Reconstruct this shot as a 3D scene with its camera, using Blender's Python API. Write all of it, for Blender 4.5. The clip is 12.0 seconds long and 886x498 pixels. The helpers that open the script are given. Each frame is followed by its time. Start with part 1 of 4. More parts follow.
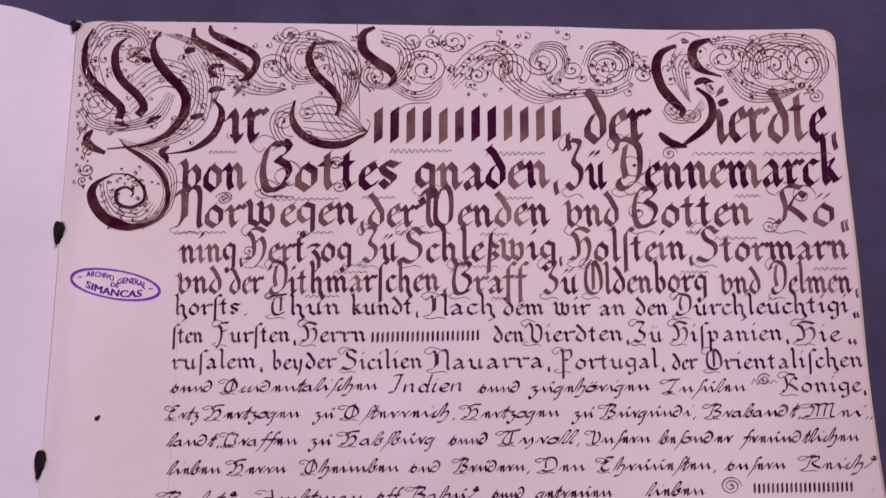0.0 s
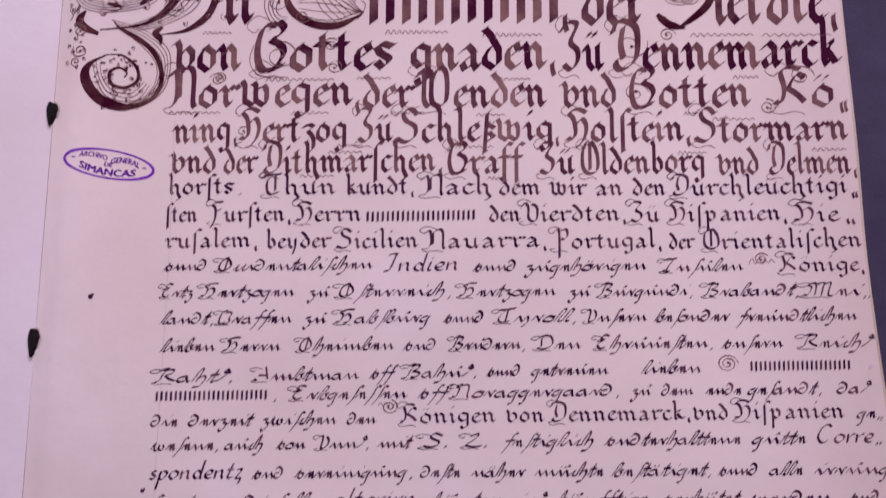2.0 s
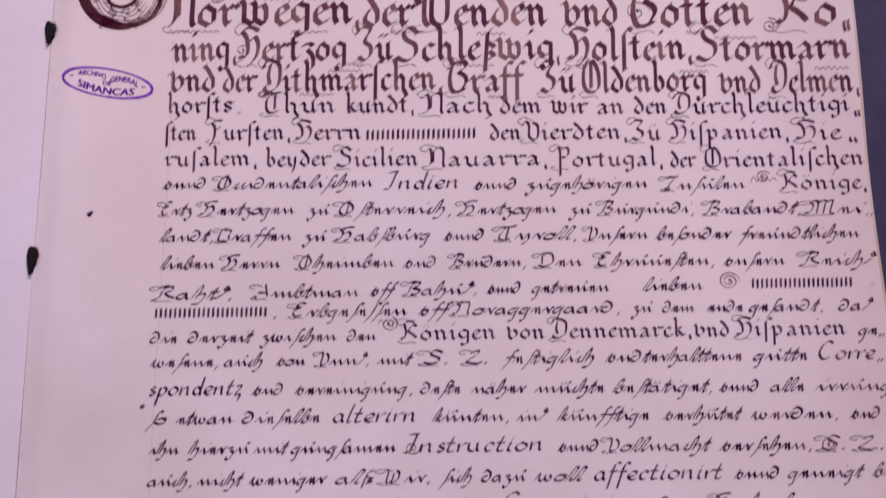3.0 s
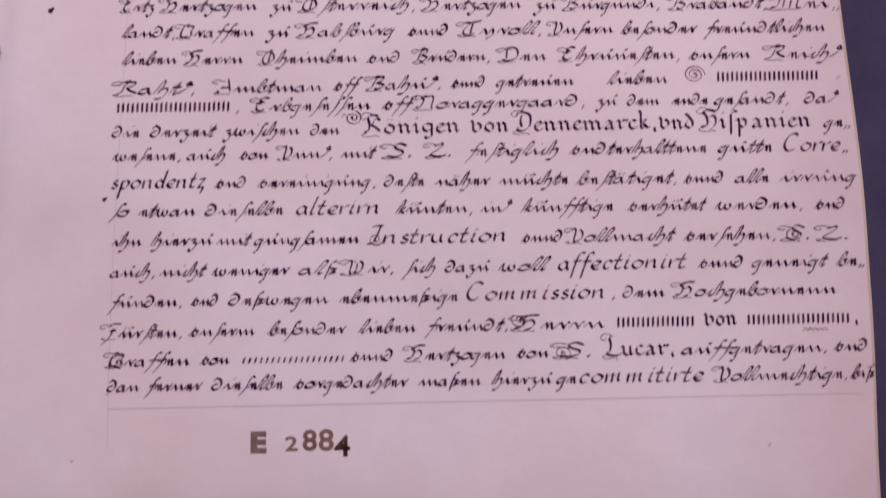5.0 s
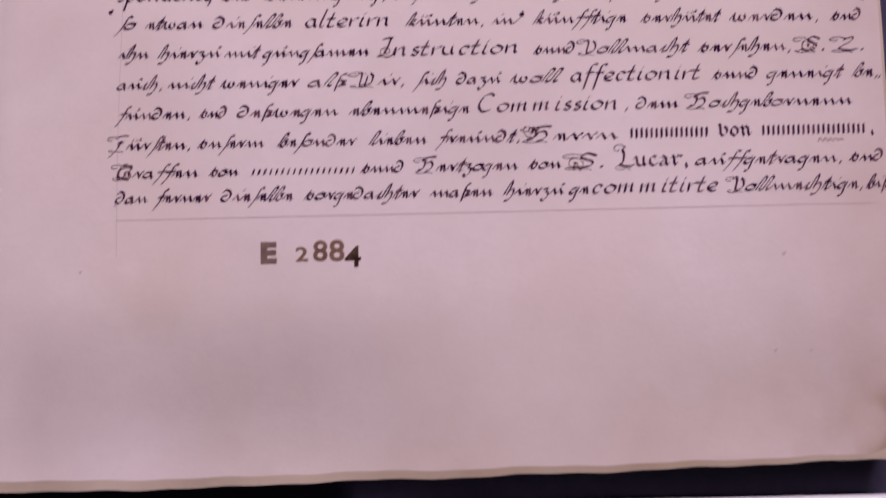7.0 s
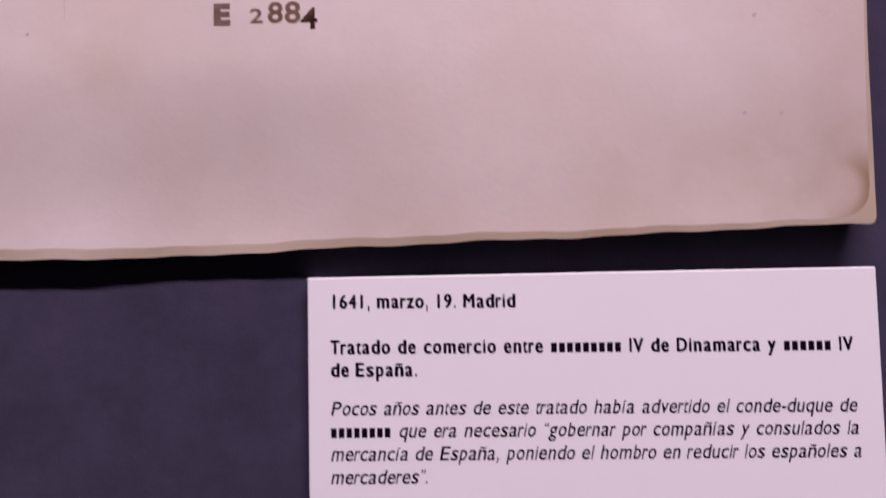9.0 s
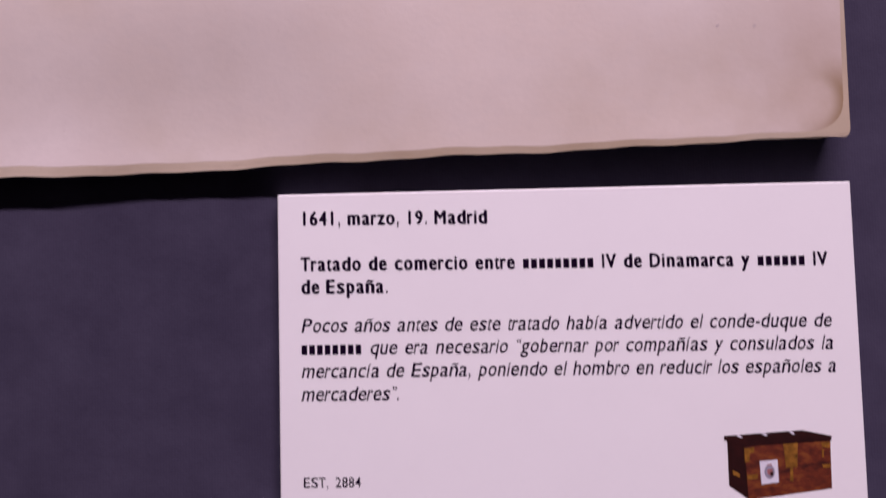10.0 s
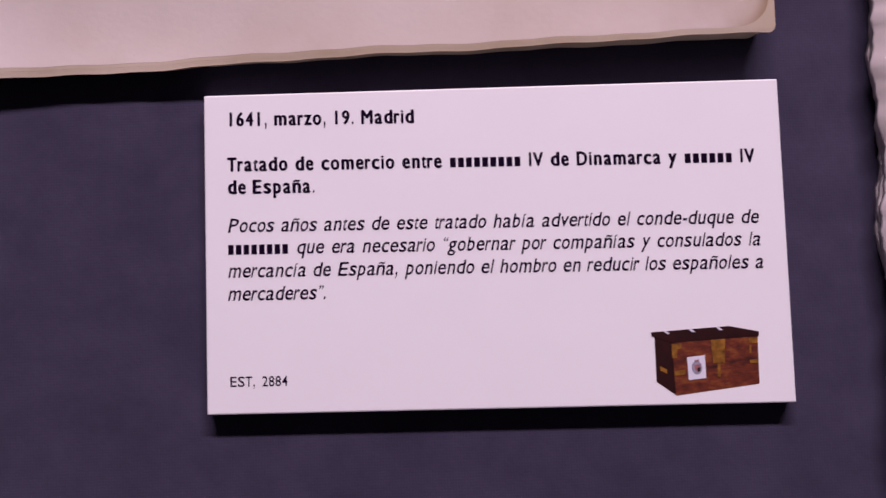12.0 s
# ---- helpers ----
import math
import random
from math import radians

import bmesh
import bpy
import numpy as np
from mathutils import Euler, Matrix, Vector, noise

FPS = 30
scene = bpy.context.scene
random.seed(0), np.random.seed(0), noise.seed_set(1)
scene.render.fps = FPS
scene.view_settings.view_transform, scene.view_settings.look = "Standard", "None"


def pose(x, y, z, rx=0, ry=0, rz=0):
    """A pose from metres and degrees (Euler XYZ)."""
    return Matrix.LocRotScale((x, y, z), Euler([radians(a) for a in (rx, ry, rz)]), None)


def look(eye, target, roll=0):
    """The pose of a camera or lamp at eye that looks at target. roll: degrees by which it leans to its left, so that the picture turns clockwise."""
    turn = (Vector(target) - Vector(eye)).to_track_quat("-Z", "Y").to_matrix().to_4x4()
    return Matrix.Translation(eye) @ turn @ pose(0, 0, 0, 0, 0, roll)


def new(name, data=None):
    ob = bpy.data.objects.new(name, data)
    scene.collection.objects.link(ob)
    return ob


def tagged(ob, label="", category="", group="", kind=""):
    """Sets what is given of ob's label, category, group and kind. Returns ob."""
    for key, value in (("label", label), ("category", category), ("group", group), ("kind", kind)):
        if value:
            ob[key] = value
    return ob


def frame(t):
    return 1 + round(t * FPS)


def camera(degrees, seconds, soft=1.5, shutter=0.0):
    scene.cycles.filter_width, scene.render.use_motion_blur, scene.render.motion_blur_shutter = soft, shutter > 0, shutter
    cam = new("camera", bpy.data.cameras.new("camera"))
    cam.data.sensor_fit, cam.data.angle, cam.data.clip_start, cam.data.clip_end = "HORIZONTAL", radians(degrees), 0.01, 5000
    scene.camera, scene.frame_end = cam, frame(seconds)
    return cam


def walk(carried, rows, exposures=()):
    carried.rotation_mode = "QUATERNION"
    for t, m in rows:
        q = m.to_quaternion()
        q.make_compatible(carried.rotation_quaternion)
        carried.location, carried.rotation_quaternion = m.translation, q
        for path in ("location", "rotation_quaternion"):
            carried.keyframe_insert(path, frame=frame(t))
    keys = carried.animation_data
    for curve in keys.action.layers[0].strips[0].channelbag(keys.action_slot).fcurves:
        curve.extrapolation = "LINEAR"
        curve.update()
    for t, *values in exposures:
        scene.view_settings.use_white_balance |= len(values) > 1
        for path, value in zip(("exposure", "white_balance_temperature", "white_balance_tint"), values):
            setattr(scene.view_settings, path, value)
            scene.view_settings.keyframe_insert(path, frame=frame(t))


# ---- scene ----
# A bound parchment treaty lies open in a museum case, with a printed caption card below it.
cam = camera(55.0, 12.0, soft=1.45, shutter=0.75)
PATH = [
    (0.0, 0.09623, -0.07873, 0.26468, 7.776, 0.166, -1.028),
    (0.5, 0.09628, -0.08467, 0.26351, 7.693, 0.180, -1.036),
    (1.0, 0.09686, -0.09317, 0.26201, 7.576, 0.213, -0.911),
    (1.5, 0.09749, -0.10047, 0.26079, 7.427, 0.242, -1.035),
    (2.0, 0.09735, -0.11165, 0.25861, 7.251, 0.239, -0.927),
    (2.5, 0.09785, -0.11963, 0.25713, 7.052, 0.266, -0.899),
    (3.0, 0.09703, -0.13345, 0.25491, 6.834, 0.268, -0.912),
    (3.2, 0.09682, -0.13813, 0.25452, 6.742, 0.199, -1.004),
    (5.0, 0.10583, -0.18775, 0.24782, 5.848, 0.159, -1.055),
    (5.5, 0.10636, -0.19916, 0.24683, 5.592, 0.154, -1.044),
    (6.0, 0.10665, -0.21121, 0.24495, 5.342, 0.197, -1.113),
    (6.5, 0.10432, -0.22521, 0.24242, 5.099, 0.139, -1.233),
    (7.0, 0.10164, -0.23518, 0.24093, 4.870, 0.137, -1.173),
    (7.5, 0.09782, -0.25279, 0.23853, 4.656, 0.102, -1.155),
    (9.5, 0.11546, -0.30475, 0.22718, 4.042, 0.023, -1.182),
    (10.0, 0.11780, -0.31557, 0.22605, 3.969, 0.041, -1.382),
    (10.5, 0.11994, -0.32769, 0.22504, 3.936, -0.019, -1.251),
    (11.0, 0.12541, -0.33672, 0.22412, 3.946, -0.063, -1.425),
    (11.5, 0.13024, -0.34172, 0.22341, 4.004, -0.100, -1.661),
    (12.0, 0.13543, -0.34270, 0.22380, 4.114, -0.079, -1.771),
]
EXPOSURES = [(0.0, -0.06, 6000, 50), (3.0, -0.03, 6000, 49), (6.0, -0.04, 6180, 48), (9.0, 0.06, 6450, 49), (12.0, 0.15, 6400, 50)]
walk(cam, [(t, pose(x, y, z, rx, ry, rz)) for t, x, y, z, rx, ry, rz in PATH], EXPOSURES)

# ---- light: a strip lamp beyond the far edge of the case, an added weak overhead fill in a dim room ----
world = bpy.data.worlds.new("room_dark")
world.use_nodes = True
world.node_tree.nodes["Background"].inputs[0].default_value = (0.5, 0.55, 0.7, 1)
world.node_tree.nodes["Background"].inputs[1].default_value = 0.005
scene.world = world
LAMP_Y, LAMP_Z = 1.26, 1.25


def area_lamp(name, at, target, sx, sy, watts, colour):
    data = bpy.data.lights.new(name, "AREA")
    data.shape, data.size, data.size_y, data.energy, data.color = "RECTANGLE", sx, sy, watts, colour
    lamp = new(name, data)
    lamp.matrix_world = look(at, target)
    return lamp


area_lamp("strip_light_source", (0.32, LAMP_Y, LAMP_Z), (0.12, -0.15, 0), 1.4, 0.06, 45.0, (1.0, 0.97, 0.95))
# added fill from above, without a fixture: lifts the shadows slightly
area_lamp("overhead_fill_light", (0.3, -0.8, 1.55), (0.3, -0.8, 0), 1.2, 0.6, 0.15, (0.9, 0.92, 1.0))


# ---- materials ----
def material(name):
    m = bpy.data.materials.new(name)
    m.use_nodes = True
    t = m.node_tree
    return m, t, t.nodes["Principled BSDF"]


def link(t, a, b):
    t.links.new(a, b)


def coords(t, scale=(1, 1, 1)):
    tc, mp = t.nodes.new("ShaderNodeTexCoord"), t.nodes.new("ShaderNodeMapping")
    mp.inputs["Scale"].default_value = scale
    link(t, tc.outputs["Object"], mp.inputs["Vector"])
    return mp.outputs["Vector"]


def noise_tex(t, vec, scale, detail=4, rough=0.55):
    n = t.nodes.new("ShaderNodeTexNoise")
    n.inputs["Scale"].default_value, n.inputs["Detail"].default_value, n.inputs["Roughness"].default_value = scale, detail, rough
    link(t, vec, n.inputs["Vector"])
    return n.outputs["Fac"]


def ramp(t, fac, stops):
    r = t.nodes.new("ShaderNodeValToRGB")
    e = r.color_ramp.elements
    while len(e) < len(stops):
        e.new(0.5)
    for k, (p, c) in zip(e, stops):
        k.position, k.color = p, (*c, 1) if len(c) == 3 else c
    link(t, fac, r.inputs["Fac"])
    return r.outputs["Color"]


def mix(t, fac, a, b, kind="MIX"):
    n = t.nodes.new("ShaderNodeMix")
    n.data_type, n.blend_type = "RGBA", kind
    for socket, value in ((n.inputs["Factor"], fac), (n.inputs[6], a), (n.inputs[7], b)):
        if isinstance(value, (int, float)):
            socket.default_value = value
        elif isinstance(value, tuple):
            socket.default_value = (*value, 1)
        else:
            link(t, value, socket)
    return n.outputs[2]


def bump(t, p, height, strength, distance):
    b = t.nodes.new("ShaderNodeBump")
    b.inputs["Strength"].default_value, b.inputs["Distance"].default_value = strength, distance
    link(t, height, b.inputs["Height"])
    link(t, b.outputs["Normal"], p.inputs["Normal"])


def blot(t, vec_obj, centre, radius, soft):
    """A stain's mask: 1 in the middle, 0 outside, round centre (metres)."""
    s, l = t.nodes.new("ShaderNodeVectorMath"), t.nodes.new("ShaderNodeVectorMath")
    s.operation, l.operation = "SUBTRACT", "LENGTH"
    link(t, vec_obj, s.inputs[0])
    s.inputs[1].default_value = centre
    link(t, s.outputs[0], l.inputs[0])
    m = t.nodes.new("ShaderNodeMapRange")
    m.interpolation_type = "SMOOTHSTEP"
    m.inputs["From Min"].default_value, m.inputs["From Max"].default_value = radius, radius * (1 - soft)
    link(t, l.outputs["Value"], m.inputs["Value"])
    return m.outputs["Result"]


def times(t, a, b):
    n = t.nodes.new("ShaderNodeMath")
    n.operation = "MULTIPLY"
    for s, v in ((n.inputs[0], a), (n.inputs[1], b)):
        if isinstance(v, (int, float)):
            s.default_value = v
        else:
            link(t, v, s)
    return n.outputs[0]


def vellum(name, base, dark, stained=True):
    m, t, p = material(name)
    v = coords(t)
    c = mix(t, ramp(t, noise_tex(t, v, 22, 5), [(0.35, (0, 0, 0)), (0.7, (1, 1, 1))]), base, dark)
    broad = ramp(t, noise_tex(t, v, 9, 3), [(0.42, (0, 0, 0)), (0.68, (1, 1, 1))])
    c = mix(t, times(t, broad, 0.45), c, (base[0] * 0.97, base[1] * 0.90, base[2] * 0.80))
    fibre = noise_tex(t, coords(t, (1, 1.4, 1)), 260, 3)
    c = mix(t, times(t, ramp(t, fibre, [(0.45, (0, 0, 0)), (0.75, (1, 1, 1))]), 0.25), c, tuple(x * 0.86 for x in base))
    specks = ramp(t, noise_tex(t, v, 900, 2), [(0.73, (0, 0, 0)), (0.80, (1, 1, 1))])
    c = mix(t, times(t, specks, 0.25), c, (0.35, 0.26, 0.18))
    if stained:
        ragged = ramp(t, noise_tex(t, v, 60, 5), [(0.32, (0, 0, 0)), (0.62, (1, 1, 1))])
        for at, r, amount, tone in (((0.219, -0.262, 0.011), 0.026, 0.45, (0.38, 0.27, 0.16)), ((0.20, -0.268, 0.011), 0.04, 0.35, (0.45, 0.35, 0.22)),
                                    ((0.16, -0.262, 0.011), 0.03, 0.22, (0.45, 0.36, 0.25)), ((0.022, -0.225, 0.011), 0.022, 0.3, (0.52, 0.42, 0.30)),
                                    ((0.10, -0.30, 0.011), 0.10, 0.08, (0.60, 0.50, 0.38)), ((0.05, -0.275, 0.011), 0.03, 0.25, (0.5, 0.42, 0.30)), ((0.10, -0.277, 0.011), 0.025, 0.25, (0.5, 0.40, 0.28)),
                                    ((0.205, -0.098, 0.011), 0.014, 0.2, (0.45, 0.36, 0.30)), ((0.09, 0.02, 0.011), 0.05, 0.12, (0.55, 0.42, 0.34)),
                                    ((-0.012, -0.150, 0.011), 0.03, 0.15, (0.55, 0.45, 0.34))):
            c = mix(t, times(t, times(t, blot(t, v, at, r, 0.9), ragged), amount), c, tone)
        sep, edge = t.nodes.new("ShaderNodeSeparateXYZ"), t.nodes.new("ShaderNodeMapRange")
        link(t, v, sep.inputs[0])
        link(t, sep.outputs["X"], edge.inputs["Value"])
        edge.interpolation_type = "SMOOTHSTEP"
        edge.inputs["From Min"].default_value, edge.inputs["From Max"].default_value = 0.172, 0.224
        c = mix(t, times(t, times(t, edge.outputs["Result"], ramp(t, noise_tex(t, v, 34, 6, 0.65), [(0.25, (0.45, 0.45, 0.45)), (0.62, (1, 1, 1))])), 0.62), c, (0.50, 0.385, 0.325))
        head = t.nodes.new("ShaderNodeMapRange")
        link(t, sep.outputs["Y"], head.inputs["Value"])
        head.interpolation_type = "SMOOTHSTEP"
        head.inputs["From Min"].default_value, head.inputs["From Max"].default_value = -0.045, 0.030
        c = mix(t, times(t, times(t, head.outputs["Result"], ramp(t, noise_tex(t, v, 27, 6, 0.65), [(0.25, (0.5, 0.5, 0.5)), (0.62, (1, 1, 1))])), 0.55), c, (0.52, 0.42, 0.37))
        rim = t.nodes.new("ShaderNodeMath")
        rim.operation = "SUBTRACT"
        rim.inputs[0].default_value = 1.0
        link(t, blot(t, v, (0.2134, -0.2648, 0.0100), 0.0090, 0.5), rim.inputs[1])
        c = mix(t, times(t, times(t, rim.outputs[0], blot(t, v, (0.2212, -0.2660, 0.0100), 0.0140, 0.85)), 0.9), c, (0.27, 0.17, 0.075))
    link(t, c, p.inputs["Base Color"])
    p.inputs["Roughness"].default_value = 0.62
    p.inputs["Specular IOR Level"].default_value = 0.25
    h = mix(t, 0.35, noise_tex(t, v, 70, 4), noise_tex(t, v, 650, 3))
    bump(t, p, h, 0.16, 0.0006)
    return m


def ink(name, dark, pale, bias, rough=0.8):
    m, t, p = material(name)
    g = t.nodes.new("ShaderNodeNewGeometry")
    n = noise_tex(t, coords(t), 160, 4)
    f = mix(t, 0.55, g.outputs["Random Per Island"], n)
    c = ramp(t, f, [(bias, dark), (min(bias + 0.35, 1.0), pale)])
    link(t, c, p.inputs["Base Color"])
    p.inputs["Roughness"].default_value, p.inputs["Specular IOR Level"].default_value = rough, 0.02
    return m


def plain(name, colour, rough=0.6, wear=0.15, scale=120, spec=0.3, relief=0.0):
    m, t, p = material(name)
    v = coords(t)
    n = noise_tex(t, v, scale, 4)
    link(t, mix(t, ramp(t, n, [(0.3, (0, 0, 0)), (0.75, (1, 1, 1))]), colour, tuple(x * (1 - wear) for x in colour)), p.inputs["Base Color"])
    p.inputs["Roughness"].default_value, p.inputs["Specular IOR Level"].default_value = rough, spec
    if relief:
        bump(t, p, n, 0.5, relief)
    return m


def cloth():
    m, t, p = material("case_lining_cloth")
    v = coords(t)
    w1, w2 = t.nodes.new("ShaderNodeTexWave"), t.nodes.new("ShaderNodeTexWave")
    for w, axis in ((w1, "X"), (w2, "Y")):
        w.bands_direction = axis
        w.inputs["Scale"].default_value, w.inputs["Distortion"].default_value, w.inputs["Detail"].default_value = 420, 1.5, 2
        link(t, v, w.inputs["Vector"])
    weave = mix(t, 0.5, w1.outputs["Color"], w2.outputs["Color"])
    n = ramp(t, noise_tex(t, v, 45, 6, 0.7), [(0.35, (0, 0, 0)), (0.68, (1, 1, 1))])
    c = mix(t, n, (0.033, 0.027, 0.054), (0.049, 0.042, 0.075))
    c = mix(t, times(t, weave, 0.07), c, (0.085, 0.080, 0.110))
    link(t, c, p.inputs["Base Color"])
    p.inputs["Roughness"].default_value, p.inputs["Specular IOR Level"].default_value = 0.9, 0.2
    p.inputs["Sheen Weight"].default_value = 0.15
    bump(t, p, mix(t, 0.8, weave, noise_tex(t, v, 900, 3)), 0.3, 0.0003)
    return m


def wood_print():
    m, t, p = material("printed_wood")
    v = coords(t, (1, 2.2, 1))
    c = ramp(t, noise_tex(t, v, 260, 5, 0.65), [(0.30, (0.035, 0.004, 0.002)), (0.52, (0.14, 0.022, 0.006)), (0.74, (0.27, 0.08, 0.012))])
    link(t, c, p.inputs["Base Color"])
    p.inputs["Roughness"].default_value = 0.5
    return m


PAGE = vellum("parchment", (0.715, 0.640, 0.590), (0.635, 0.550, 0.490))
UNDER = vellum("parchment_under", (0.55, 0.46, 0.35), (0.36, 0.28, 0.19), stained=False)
WHITE_LEAF = vellum("parchment_pale", (0.66, 0.605, 0.60), (0.60, 0.54, 0.52), stained=False)
INK = ink("iron_gall_ink", (0.046, 0.005, 0.022), (0.22, 0.115, 0.100), 0.42)
THIN_INK = ink("thin_gall_ink", (0.085, 0.024, 0.040), (0.24, 0.13, 0.115), 0.42)
SCRIPT_INK = ink("script_ink", (0.042, 0.009, 0.036), (0.15, 0.065, 0.090), 0.45)
INITIAL_INK = ink("initial_ink", (0.038, 0.003, 0.013), (0.16, 0.070, 0.060), 0.48)
HAIR_INK = ink("hairline_ink", (0.075, 0.024, 0.028), (0.25, 0.14, 0.12), 0.38)
RULE_INK = ink("ruling_lead", (0.46, 0.38, 0.37), (0.58, 0.50, 0.46), 0.35)
STAMP_INK = ink("violet_stamp_ink", (0.15, 0.014, 0.34), (0.30, 0.085, 0.46), 0.44)
BROWN_STAMP_INK = ink("brown_stamp_ink", (0.030, 0.014, 0.010), (0.20, 0.12, 0.08), 0.34)
PALE_STAMP_INK = ink("pale_brown_stamp_ink", (0.075, 0.042, 0.034), (0.34, 0.23, 0.18), 0.36)
BLACK_HOLE = plain("sewing_gap_dark", (0.006, 0.004, 0.004), 0.95, 0.2)
# brownish tone standing in for the soft shade along the fold
FOLD_SHADE = plain("fold_shade_paint", (0.17, 0.11, 0.10), 0.95, 0.5, 90)
CARD = plain("card_white", (0.86, 0.858, 0.85), 0.45, 0.02, 60, 0.35)
CARD_EDGE = plain("card_core", (0.70, 0.69, 0.70), 0.8, 0.1, 300, 0.2)
PRINT = plain("printed_black", (0.009, 0.002, 0.014), 0.7, 0.3, 500, 0.03)
WOOD = wood_print()
WOOD_DARK = plain("printed_wood_dark", (0.032, 0.004, 0.003), 0.5, 0.6, 300)
GOLD = plain("printed_brass", (0.36, 0.15, 0.018), 0.5, 0.75, 500)
LABEL_WHITE = plain("printed_label", (0.72, 0.72, 0.78), 0.5, 0.05, 200)
CREST_GREY = plain("printed_crest_grey", (0.36, 0.34, 0.42), 0.5, 0.4, 900)
CREST_RED = plain("printed_crest_red", (0.42, 0.16, 0.16), 0.5, 0.4, 900)
CLOTH = cloth()
WALL = plain("room_paint", (0.13, 0.125, 0.12), 0.85, 0.15, 3, relief=0.002)
FLOOR = plain("room_floor", (0.16, 0.13, 0.11), 0.5, 0.4, 6)
METAL = plain("lamp_housing_grey", (0.45, 0.45, 0.46), 0.4, 0.1, 40)


# ---- building helpers ----
def mesh_from(name, verts, faces, mat, smooth=False, rim=0):
    me = bpy.data.meshes.new(name)
    if rim:  # the rim's faces have corners of their own, so that the edge stays crisp
        verts, faces = list(verts), list(faces)
        for k in range(len(faces) - rim, len(faces)):
            own = tuple(range(len(verts), len(verts) + len(faces[k])))
            verts += [verts[i] for i in faces[k]]
            faces[k] = own
    me.from_pydata(verts, [], faces)
    me.materials.append(mat)
    if smooth:
        n = len(me.polygons)
        me.polygons.foreach_set("use_smooth", [k < n - rim for k in range(n)])
    me.update()
    return me


def part(name, me, parent, label=""):
    ob = new(name, me)
    ob.parent = parent
    return tagged(ob, label) if label else ob


def box_mesh(name, lo, hi, mat, bevel=0.0):
    bm = bmesh.new()
    bmesh.ops.create_cube(bm, size=1)
    for v in bm.verts:
        v.co = Vector([l + (h - l) * (c + 0.5) for l, h, c in zip(lo, hi, v.co)])
    if bevel:
        bmesh.ops.bevel(bm, geom=bm.edges[:], offset=bevel, segments=2, affect="EDGES", profile=0.5)
    me = bpy.data.meshes.new(name)
    bm.to_mesh(me)
    bm.free()
    me.materials.append(mat)
    return me


def structure(name, lo, hi, mat, label, category):
    return tagged(new(name, box_mesh(name, lo, hi, mat)), label, category, kind="structure")


# ---- the room and the case ----
structure("floor", (-3, -3.5, -0.95), (3, 2.5, -0.90), FLOOR, "plain dark floor of the exhibition room", "floor")
structure("ceiling", (-3, -3.5, 1.6), (3, 2.5, 1.7), WALL, "plain painted ceiling of the exhibition room", "ceiling")
structure("wall_north", (-3, 2.4, -0.9), (3, 2.5, 1.6), WALL, "plain grey painted wall", "wall")
structure("wall_south", (-3, -3.5, -0.9), (3, -3.4, 1.6), WALL, "plain grey painted wall", "wall")
structure("wall_east", (2.9, -3.4, -0.9), (3, 2.4, 1.6), WALL, "plain grey painted wall", "wall")
structure("wall_west", (-3, -3.4, -0.9), (-2.9, 2.4, 1.6), WALL, "plain grey painted wall", "wall")

plinth = tagged(new("display_plinth"), "display plinth with a dark grey-violet cloth lining", "display case")
part("body", box_mesh("body", (-0.75, -0.60, -0.90), (0.95, 0.52, -0.02), METAL, 0.004), plinth)
part("lining", box_mesh("lining", (-0.76, -0.61, -0.02), (0.96, 0.53, 0.0), CLOTH, 0.004), plinth, "dark grey-violet woven cloth lining")

lamp_thing = tagged(new("strip_light"), "slim grey strip light hung from the ceiling", "lamp")
part("housing", box_mesh("housing", (-0.46, LAMP_Y - 0.02, LAMP_Z + 0.035), (1.10, LAMP_Y + 0.06, LAMP_Z + 0.09), METAL, 0.004), lamp_thing)
for sx in (-0.32, 0.95):
    part("rod", box_mesh("rod", (sx, LAMP_Y + 0.01, LAMP_Z + 0.085), (sx + 0.015, LAMP_Y + 0.025, 1.60), METAL, 0.002), lamp_thing)


# ---- the parchment book ----
def smooth01(a):
    a = min(max(a, 0.0), 1.0)
    return a * a * (3 - 2 * a)


PZ = 0.011


def gutter_x(y):
    return -0.0186 + 0.037 * (y - 0.026) * (1.0 if y > -0.2 else 1.0)


def page_z(x, y):
    """Height of the written leaf's upper face."""
    z = PZ + 0.00035 * math.sin(31 * x + 9 * y + 0.6) * math.sin(17 * y + 11 * x) + 0.00025 * math.sin(52 * y + 1.3) * smooth01((x - 0.05) / 0.2)
    z -= 0.0028 * (1 - smooth01((x - gutter_x(y)) / 0.011)) ** 2
    z += 0.0006 * smooth01((-0.255 - y) / 0.025) * math.sin(38 * x + 0.4) - 0.0016 * smooth01((-0.225 - y) / 0.05)
    z -= 0.0030 * smooth01((x + 0.03) / 0.02) * (1 - smooth01((x - 0.05) / 0.06)) * smooth01((-0.225 - y) / 0.05)
    z += 0.0004 * smooth01((x - 0.195) / 0.03) * smooth01((-0.245 - y) / 0.03)
    z -= 0.0013 * smooth01((x - 0.01) / 0.03) * (1 - smooth01((x - 0.07) / 0.05)) * smooth01((-0.225 - y) / 0.05)
    return z


def top_y(x):
    return 0.0299 - 0.031 * (x + 0.017) - 0.0006 * math.sin(45 * x) * smooth01((x - 0.1) / 0.05)


def bottom_y(x):
    y = -0.2762 + 0.0011 * smooth01((x - 0.045) / 0.045) + 0.0007 * smooth01((x - 0.09) / 0.04) + 0.0017 * smooth01((x - 0.13) / 0.09)
    y += 0.0008 * (1 - smooth01((x + 0.021) / 0.03))
    return y + 0.00018 * math.sin(160 * x) + 0.00012 * math.sin(410 * x + 1.0)


